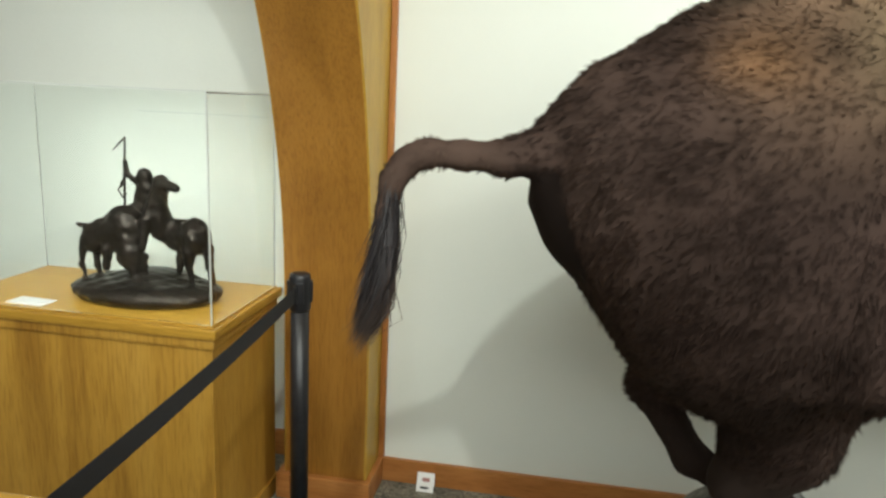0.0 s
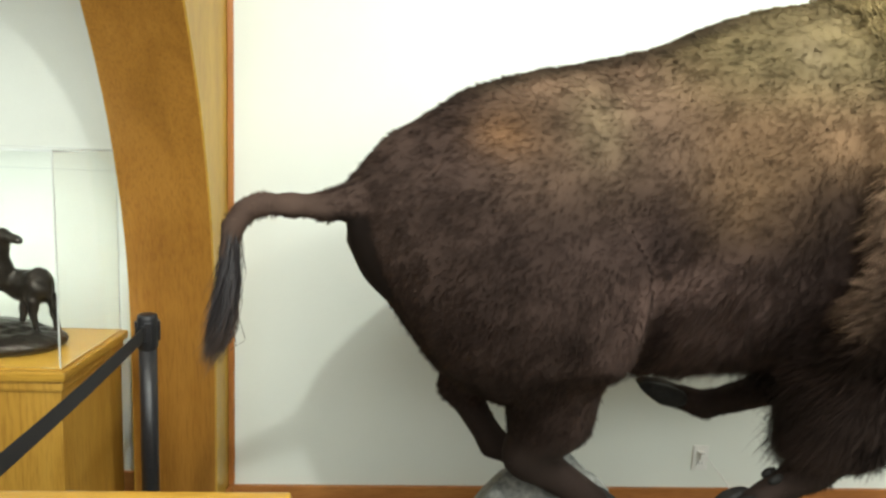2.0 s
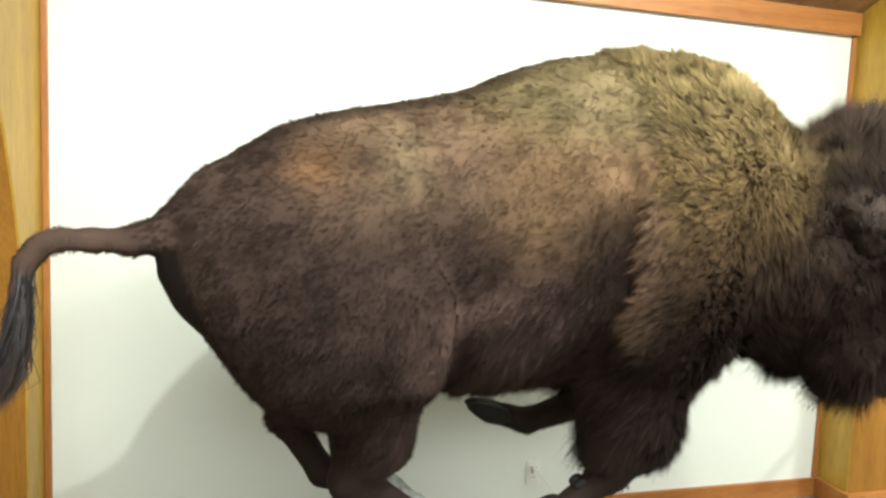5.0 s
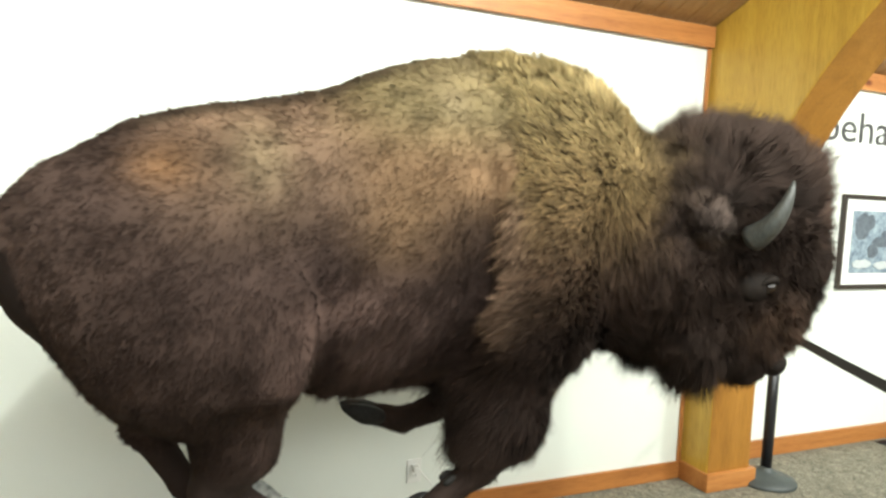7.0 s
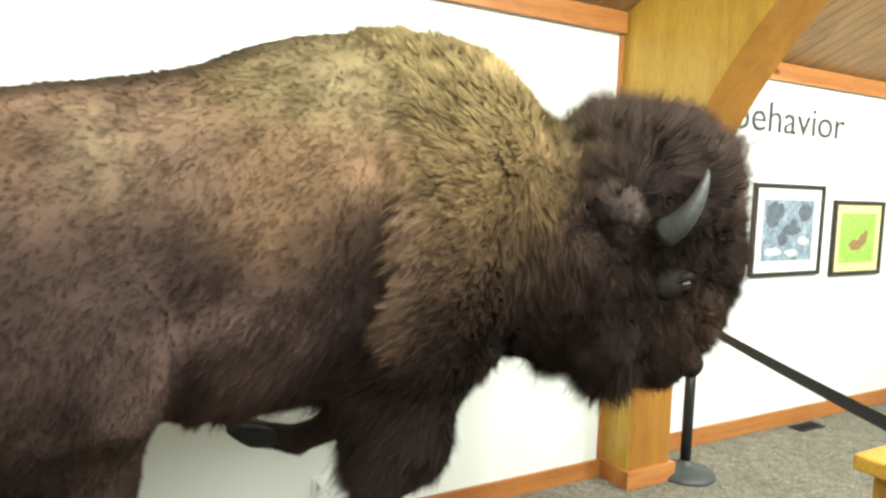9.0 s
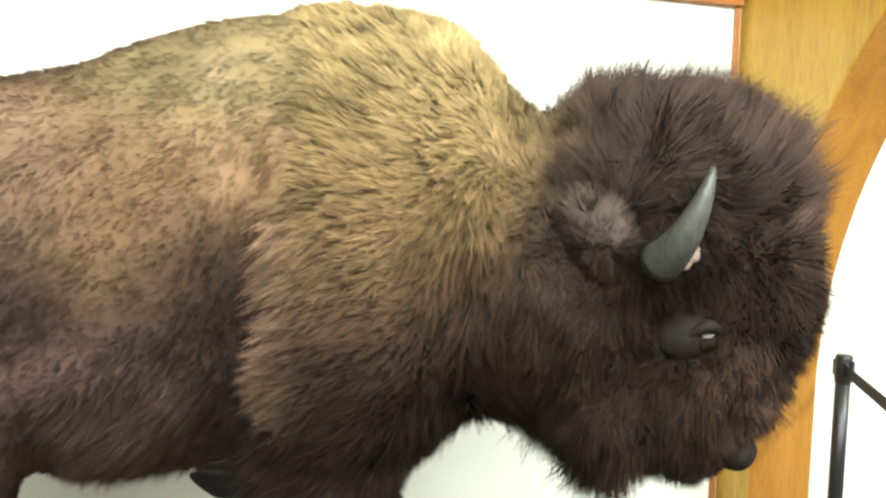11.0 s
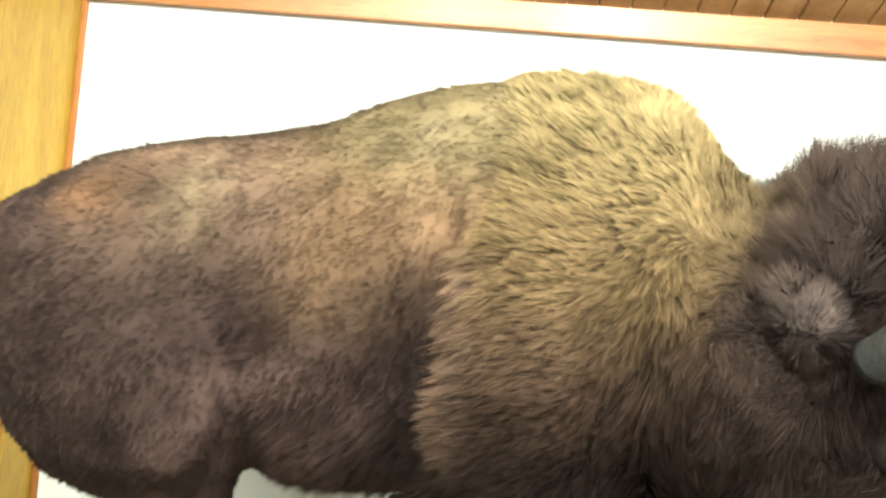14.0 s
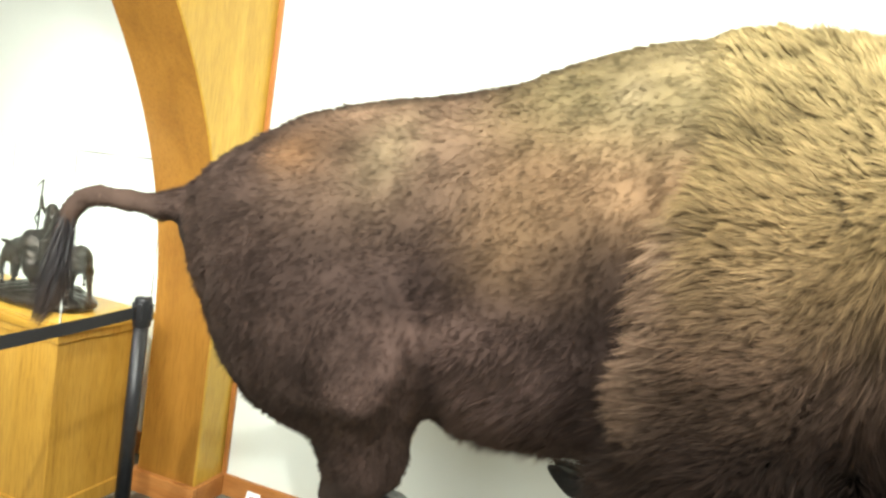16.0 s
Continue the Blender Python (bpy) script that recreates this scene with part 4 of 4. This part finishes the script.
def hoof(toe, heel, up, width):
    """A cloven hoof: two claws side by side."""
    toe, heel, up = Vector(toe), Vector(heel), Vector(up)
    axis = (toe - heel).normalized()
    sidev = axis.cross(up).normalized()
    for s in (-1, 1):
        bm = bmesh.new()
        bmesh.ops.create_uvsphere(bm, u_segments=16, v_segments=12, radius=1)
        m = Matrix((axis, sidev, axis.cross(sidev))).transposed().to_4x4()
        half = (toe - heel).length / 2
        for vtx in bm.verts:
            taper = 1 - 0.45 * max(vtx.co.x, 0)
            vtx.co = Vector((vtx.co.x * half, vtx.co.y * width * 0.48 * taper, max(vtx.co.z, -0.7) * width * 0.62 * taper))
        bm.transform(Matrix.Translation(Vector(local(*((toe + heel) / 2))) + sidev * s * width * 0.47) @ m)
        part("hoof", bm, HOOF, mount, "black cloven hoof claw", True)
    for s in (-1, 1):
        bm = bmesh.new()
        bmesh.ops.create_icosphere(bm, subdivisions=2, radius=1, matrix=Matrix.Translation(Vector(local(*heel)) + up.normalized() * 0.030 - axis * 0.062 + sidev * s * 0.020) @ axis.to_track_quat("X", "Z").to_matrix().to_4x4() @ Matrix.Diagonal((0.024, 0.012, 0.014, 1)))
        part("dewclaw", bm, HOOF, mount, "", True)


hoof((1.975, 2.50, 0.752), (2.145, 2.47, 0.705), (0.3, 0, 1), 0.068)
hoof((2.00, 1.955, 0.545), (2.13, 1.95, 0.62), (-0.5, 0, 1), 0.055)
hoof((1.80, 2.05, 0.505), (1.68, 2.05, 0.57), (0.5, 0, 1), 0.055)
hoof((1.72, 2.22, 0.51), (1.60, 2.22, 0.57), (0.5, 0, 1), 0.055)
# ==== boulders under the hind hooves ====
def boulder(at, size, seed):
    bm = bmesh.new()
    bmesh.ops.create_icosphere(bm, subdivisions=5, radius=1)
    rr = random.Random(seed)
    cuts = []
    for _ in range(14):
        d = Vector((rr.gauss(0, 1), rr.gauss(0, 1), rr.gauss(0, 1))).normalized()
        cuts.append((d, 0.68 + 0.24 * rr.random()))
    for vtx in bm.verts:
        p = vtx.co.copy()
        for d, k in cuts:
            s = p.dot(d)
            if s > k:
                p -= d * (s - k) * 0.92
        p *= 1 + 0.05 * noise.fractal(p * 2.3 + Vector((seed, 0, 0)), 0.8, 2.1, 5)
        vtx.co = Vector((p.x * size[0], p.y * size[1], max(p.z, -0.55) * size[2]))
    low = min(vtx.co.z for vtx in bm.verts)
    for vtx in bm.verts:
        vtx.co.z -= low
    ob = tagged(new("boulder", shell("boulder", bm, ROCK, True)), "grey weathered boulder under the bison's hind hooves", "rock", "boulders")
    ob.matrix_world = pose(*at)
    return ob


boulder((1.53, 2.13, 0, 0, 0, 10), (0.34, 0.30, 0.425), 4)

# ==== belt barriers ====
def barrier_post(x, y):
    ob = thing("barrier_post", (x, y, 0), "black retractable-belt barrier post on a round base", "barrier post", "belt barrier posts")
    part("base", lathe(bmesh.new(), [(0.165, 0), (0.168, 0.008), (0.160, 0.022), (0.11, 0.042), (0.055, 0.058), (0.034, 0.075), (0.030, 0.085)], 40), IRON, ob, "dark grey domed base", True)
    part("tube", lathe(bmesh.new(), [(0.0295, 0.07), (0.0295, 0.82)], 28), BLACK, ob, "", True)
    h = part("belt_head", lathe(bmesh.new(), [(0.0305, 0.815), (0.034, 0.822), (0.034, 0.925), (0.031, 0.936), (0.024, 0.939)], 28), BLACK, ob, "", True)
    for a in (0, 90, 180, 270):
        part("belt_clip", boxed(-0.012, 0.012, -0.041, -0.032, 0.845, 0.915, 0.003), BLACK, h, at=pose(0, 0, 0, 0, 0, a + 20))
    return ob


def belt(a, b, sag):
    """A woven belt 48 mm high from a to b."""
    a, b = Vector(a), Vector(b)
    bm = bmesh.new()
    rows = []
    acr = (b - a).cross(Vector((0, 0, 1))).normalized() * 0.0012
    for i in range(25):
        t = i / 24
        p = a.lerp(b, t) - Vector((0, 0, sag * 4 * t * (1 - t)))
        rows.append([bm.verts.new(p - a + s * acr + Vector((0, 0, h))) for s, h in ((-1, -0.024), (1, -0.024), (1, 0.024), (-1, 0.024))])
    for r0, r1 in zip(rows, rows[1:]):
        for k in range(4):
            bm.faces.new((r0[k], r0[(k + 1) % 4], r1[(k + 1) % 4], r1[k]))
    bm.faces.new(rows[0][::-1]), bm.faces.new(rows[-1])
    ob = thing("barrier_belt", Matrix.Translation(a), "black woven barrier belt stretched from a post", "barrier belt", "barrier belts")
    part("webbing", bm, BELT, ob)
    turn = math.degrees(math.atan2((b - a).y, (b - a).x))
    for at in (Vector((0, 0, 0)), b - a):
        part("end_clip", boxed(-0.016, 0.016, -0.006, 0.006, -0.028, 0.028, 0.003), BLACK, ob, at=Matrix.Translation(at) @ pose(0, 0, 0, 0, 0, turn))
    return ob


barrier_post(0.262, 2.571)
barrier_post(4.552, 2.80)
belt((0.262, 2.535, 0.878), (0.33, 1.21, 0.868), 0.012)
belt((4.535, 2.77, 0.878), (3.60, 1.08, 0.868), 0.012)

# ==== reading rails in front ====
def rail(x0, x1, y0, y1):
    ob = thing("reading_rail", ((x0 + x1) / 2, (y0 + y1) / 2, 0), "honey oak reading rail before the bison", "display rail", "reading rails")
    w, d = (x1 - x0) / 2, (y1 - y0) / 2
    part("top", boxed(-w, w, -d, d, 0.985, 1.02, 0.006), OAK_TOP, ob)
    part("panel", boxed(-w + 0.03, w - 0.03, -d + 0.03, d - 0.03, 0, 0.984, 0.004), OAK, ob)
    return ob


rail(-0.35, 0.96, 0.99, 1.205)
rail(2.98, 4.2, 0.86, 1.06)

# ==== bronze in its case ====
CX0, CX1, CY0, CY1 = -0.86, 0.092, 2.335, 2.845
case = thing("display_case", ((CX0 + CX1) / 2, (CY0 + CY1) / 2, 0), "oak pedestal display case with a clear acrylic cover", "display case")
w, d = (CX1 - CX0) / 2, (CY1 - CY0) / 2
part("pedestal", boxed(-w + 0.022, w - 0.022, -d + 0.022, d - 0.022, 0, 0.735, 0.003), OAK, case)
part("plinth", boxed(-w + 0.012, w - 0.012, -d + 0.012, d - 0.012, 0, 0.07, 0.004), OAK, case)
part("cove_moulding", boxed(-w + 0.012, w - 0.012, -d + 0.012, d - 0.012, 0.736, 0.772, 0.010), OAK, case)
part("top_moulding", boxed(-w, w, -d, d, 0.772, 0.805, 0.008), OAK_TOP, case)
part("deck", boxed(-w + 0.016, w - 0.016, -d + 0.016, d - 0.016, 0.8055, 0.812, 0.002), OAK_TOP, case)
gw, gd, g = w - 0.02, d - 0.02, 0.005
for nm, b in (("front_pane", (-gw, gw, -gd, -gd + g)), ("back_pane", (-gw, gw, gd - g, gd)), ("side_pane", (gw - g, gw, -gd + g + 0.001, gd - g - 0.001)), ("side_pane", (-gw, -gw + g, -gd + g + 0.001, gd - g - 0.001))):
    p = part(nm, boxed(b[0], b[1], b[2], b[3], 0.8125, 1.482), GLASS, case, "clear acrylic pane")
    p.visible_shadow = False
p = part("top_pane", boxed(-gw, gw, -gd, gd, 1.4825, 1.488), GLASS, case, "clear acrylic lid")
p.visible_shadow = False


ACRYLIC_EDGE = material("polished_acrylic_edge", (0.62, 0.66, 0.63), 0.2)
for x in (-gw, gw):
    for y in (-gd, gd):
        part("edge_bead", boxed(x - 0.002, x + 0.002, y - 0.002, y + 0.002, 0.8125, 1.488), ACRYLIC_EDGE, case, "polished pane edge")
for y in (-gd, gd):
    part("edge_bead", boxed(-gw, gw, y - 0.0018, y + 0.0018, 1.486, 1.4895), ACRYLIC_EDGE, case, "polished pane edge")
for x in (-gw, gw):
    part("edge_bead", boxed(x - 0.0018, x + 0.0018, -gd, gd, 1.4862, 1.4897), ACRYLIC_EDGE, case, "polished pane edge")


part("seam_bead", boxed(-0.05, gw, gd - 0.004, gd - 0.001, 1.408, 1.412), ACRYLIC_EDGE, case, "glued seam of the cover")


def bronze(P):
    f = blob(P, (0, 0, 0.030), (0.275, 0.165, 0.055))
    f = np.maximum(f, -P[..., 2])
    f = smin(f, blob(P, (0.02, 0.03, 0.068), (0.13, 0.08, 0.030)), 0.03)
    # beast: low hindquarters, great hump, heavy forelegs
    f = smin(f, blob(P, (-0.055, -0.03, 0.245), (0.070, 0.058, 0.080), 0, -8), 0.015)
    f = smin(f, blob(P, (-0.115, -0.035, 0.225), (0.062, 0.044, 0.052), 0, -18), 0.02)
    f = smin(f, blob(P, (-0.168, -0.045, 0.205), (0.040, 0.036, 0.050), 0, 10), 0.015)
    f = smin(f, blob(P, (-0.030, -0.050, 0.170), (0.045, 0.040, 0.060)), 0.02)
    for x, y, z, x2, z2, ra, rb in ((-0.195, -0.06, 0.19, -0.205, 0.12, 0.016, 0.009), (-0.205, -0.06, 0.12, -0.190, 0.06, 0.009, 0.009), (-0.165, -0.03, 0.18, -0.168, 0.11, 0.018, 0.010), (-0.168, -0.03, 0.11, -0.148, 0.055, 0.010, 0.010), (-0.100, -0.065, 0.18, -0.108, 0.112, 0.020, 0.012), (-0.044, -0.01, 0.15, -0.046, 0.07, 0.013, 0.010), (-0.012, -0.05, 0.15, -0.012, 0.07, 0.026, 0.014), (0.012, -0.03, 0.15, 0.010, 0.09, 0.018, 0.012)):
        f = smin(f, cone(P, (x, y, z), (x2, y, z2), ra, rb), 0.009)
    f = smin(f, cone(P, (-0.180, -0.055, 0.245), (-0.212, -0.065, 0.258), 0.010, 0.005), 0.006)
    f = smin(f, cone(P, (-0.212, -0.065, 0.258), (-0.200, -0.065, 0.240), 0.005, 0.004), 0.003)
    # mount: rump and tail, chest, arched neck, muzzle
    f = smin(f, blob(P, (0.135, 0.03, 0.220), (0.090, 0.056, 0.058), 0, -6), 0.015)
    f = smin(f, blob(P, (0.185, 0.01, 0.225), (0.050, 0.054, 0.066)), 0.015)
    f = smin(f, blob(P, (0.058, 0.0, 0.275), (0.042, 0.045, 0.068)), 0.02)
    for x, y, z, x2, z2, ra, rb in ((0.180, -0.02, 0.18, 0.178, 0.12, 0.026, 0.012), (0.178, -0.02, 0.12, 0.192, 0.06, 0.012, 0.010), (0.215, 0.04, 0.18, 0.222, 0.11, 0.020, 0.010), (0.222, 0.04, 0.11, 0.232, 0.06, 0.010, 0.011), (0.140, 0.0, 0.17, 0.128, 0.105, 0.020, 0.012)):
        f = smin(f, cone(P, (x, y, z), (x2, y, z2), ra, rb), 0.009)
    f = smin(f, cone(P, (0.222, 0.0, 0.255), (0.232, 0.0, 0.12), 0.012, 0.005), 0.006)
    f = smin(f, cone(P, (0.050, -0.01, 0.31), (0.083, -0.02, 0.395), 0.038, 0.027), 0.015)
    f = smin(f, cone(P, (0.085, -0.025, 0.405), (0.148, -0.04, 0.392), 0.025, 0.013), 0.01)
    f = smin(f, cone(P, (0.080, -0.01, 0.415), (0.082, -0.01, 0.440), 0.007, 0.003), 0.004)
    f = smin(f, cone(P, (0.105, -0.03, 0.375), (0.108, -0.03, 0.350), 0.010, 0.006), 0.006)
    # plain upright rider form with one raised limb
    f = smin(f, cone(P, (-0.008, 0.01, 0.32), (0.014, 0.0, 0.38), 0.034, 0.030), 0.015)
    f = smin(f, blob(P, (0.012, -0.005, 0.418), (0.026, 0.026, 0.030)), 0.008)
    f = smin(f, cone(P, (-0.004, 0.0, 0.385), (-0.050, -0.01, 0.428), 0.015, 0.009), 0.008)
    f = smin(f, cone(P, (-0.050, -0.01, 0.428), (-0.054, -0.012, 0.465), 0.010, 0.009), 0.005)
    f = smin(f, cone(P, (0.035, -0.045, 0.28), (0.028, -0.055, 0.19), 0.020, 0.011), 0.010)
    f = smin(f, cone(P, (-0.056, -0.012, 0.42), (-0.075, -0.015, 0.375), 0.007, 0.004), 0.005)
    q = P * 70
    q2 = P * 190
    return f + 0.0035 * np.sin(q[..., 0]) * np.sin(q[..., 1] * 1.2 + q[..., 2]) * np.sin(q[..., 2] * 0.9) + 0.0016 * np.sin(q2[..., 0] * 0.8 + q2[..., 2]) * np.sin(q2[..., 1] - q2[..., 0] * 0.6)


bv, bq = net(bronze, (-0.31, -0.20, -0.02), (0.31, 0.20, 0.58), 0.006)
me = bpy.data.meshes.new("bronze_sculpture")
me.from_pydata(bv.tolist(), [], bq.tolist())
bm = bmesh.new()
bm.from_mesh(me)
tube(bm, [(-0.062, -0.012, 0.32), (-0.056, -0.012, 0.44), (-0.050, -0.012, 0.545)], [0.0042, 0.004, 0.0035], 8)
tube(bm, [(-0.049, -0.012, 0.545), (-0.068, -0.012, 0.528), (-0.097, -0.012, 0.500)], [0.0032, 0.003, 0.0015], 8)
tube(bm, [(-0.056, -0.014, 0.40), (-0.082, -0.016, 0.372), (-0.066, -0.016, 0.345), (-0.050, -0.016, 0.36)], [0.003, 0.0032, 0.003, 0.002], 6)
bm.to_mesh(me)
bm.free()
me.polygons.foreach_set("use_smooth", [True] * len(me.polygons))
me.materials.append(BRONZE)
ob = tagged(new("bronze_sculpture", me), "dark bronze sculpture of horse, bison and rider", "sculpture")
ob.matrix_world = pose(-0.262, 2.56, 0.812) @ Matrix.Diagonal((0.92, 0.92, 0.96, 1))
bm = boxed(-0.065, 0.065, -0.033, 0.033, 0, 0.003, 0.001)
ob = tagged(new("label_card", shell("label_card", bm, CARD)), "small white label card on the case deck", "card")
ob.matrix_world = pose(-0.565, 2.41, 0.812, 0, 0, -3)

# ==== pictures and lettering on the east wall ====
def picture(x, z, w, h, mount_mat, art, spots, inner):
    ob = thing("framed_picture", (x, SIDE, z), "dark-framed wildlife print with a wide mount", "picture", "framed prints")
    t = 0.028
    for nm, b in (("frame_bar", (-w, w, h - t, h)), ("frame_bar", (-w, w, -h, -h + t)), ("frame_bar", (-w, -w + t, -h + t, h - t)), ("frame_bar", (w - t, w, -h + t, h - t))):
        part(nm, boxed(b[0], b[1], -0.028, -0.001, b[2], b[3], 0.004), FRAME, ob)
    part("mount_board", boxed(-w + t, w - t, -0.014, -0.002, -h + t, h - t), mount_mat, ob)
    iw, ih = inner
    sheet = part("print", boxed(-iw, iw, -0.017, -0.0145, -ih, ih), art, ob)
    for layer, (px, pz, rx, rz, mat) in enumerate(spots):
        bm = bmesh.new()
        bmesh.ops.create_circle(bm, cap_ends=True, segments=18, radius=1, matrix=Matrix.LocRotScale((px, -0.0178 - 0.0006 * layer, pz), Euler((radians(90), 0, 0)), (rx, rz, 1)))
        for vtx in bm.verts:
            vtx.co += Vector((1, 0, 1)) * 0.012 * noise.noise(vtx.co * 30)
        part("painted_shape", bm, mat, sheet)
    return ob


ART_B = mottled("print_blue_grey", (0.10, 0.14, 0.19), (0.32, 0.40, 0.45), 9, 0.6, 4, 0.0)
ART_G = mottled("print_green", (0.22, 0.42, 0.06), (0.38, 0.56, 0.12), 9, 0.6, 4, 0.0)
DARK_A = mottled("print_dark_blue", (0.05, 0.06, 0.08), (0.14, 0.17, 0.20), 30, 0.6)
PALE_A = mottled("print_pale", (0.38, 0.42, 0.44), (0.52, 0.55, 0.55), 30, 0.6)
BROWN_A = mottled("print_brown", (0.20, 0.12, 0.05), (0.36, 0.22, 0.10), 30, 0.6)
picture(5.735, 1.352, 0.372, 0.305, MAT_W, ART_B, ((-0.17, 0.10, 0.075, 0.085, DARK_A), (-0.10, 0.13, 0.05, 0.05, DARK_A), (0.17, 0.12, 0.07, 0.06, DARK_A), (0.03, 0.0, 0.10, 0.035, DARK_A), (0.05, 0.05, 0.035, 0.03, DARK_A), (-0.06, -0.06, 0.05, 0.045, DARK_A), (0.16, -0.07, 0.07, 0.03, PALE_A), (-0.15, -0.14, 0.09, 0.03, PALE_A), (0.04, -0.15, 0.08, 0.025, PALE_A)), (0.268, 0.203))
picture(6.552, 1.295, 0.312, 0.268, MAT_Y, ART_G, ((-0.02, -0.05, 0.09, 0.04, BROWN_A), (0.06, -0.01, 0.05, 0.045, BROWN_A), (0.10, 0.03, 0.025, 0.025, BROWN_A)), (0.218, 0.178))
bm = boxed(-0.08, 0.08, -0.004, -0.001, -0.012, 0.012)
ob = tagged(new("wall_label", shell("wall_label", bm, CARD)), "narrow white caption strip on the wall", "label")
ob.matrix_world = pose(5.44, SIDE, 0.895)

text = bpy.data.curves.new("lettering", "FONT")
text.body, text.size, text.extrude = "behavior", 0.275, 0.0015
carrier = bpy.data.objects.new("lettering", text)
scene.collection.objects.link(carrier)
bpy.context.view_layer.update()
me = bpy.data.meshes.new_from_object(carrier.evaluated_get(bpy.context.evaluated_depsgraph_get()))
bpy.data.objects.remove(carrier)
xs = [v.co.x for v in me.vertices]
k = 1.16 / (max(xs) - min(xs))
for v in me.vertices:
    v.co.x *= k
me.materials.clear()
me.materials.append(INK)
ob = tagged(new("wall_lettering", me), "dark grey wall lettering reading behavior", "lettering")
ob.matrix_world = pose(5.12, SIDE - 0.003, 1.985, 90, 0, 0)

# floor register
vent = thing("floor_vent", (5.975, 2.985, 0), "dark metal floor register in the carpet", "vent")
part("vent_frame", boxed(-0.13, 0.13, -0.055, 0.055, 0.0005, 0.006, 0.002), VENT, vent)
for i in range(9):
    part("slat", boxed(-0.11 + i * 0.0275 - 0.004, -0.11 + i * 0.0275 + 0.004, -0.042, 0.042, 0.0065, 0.010), VENT, vent)
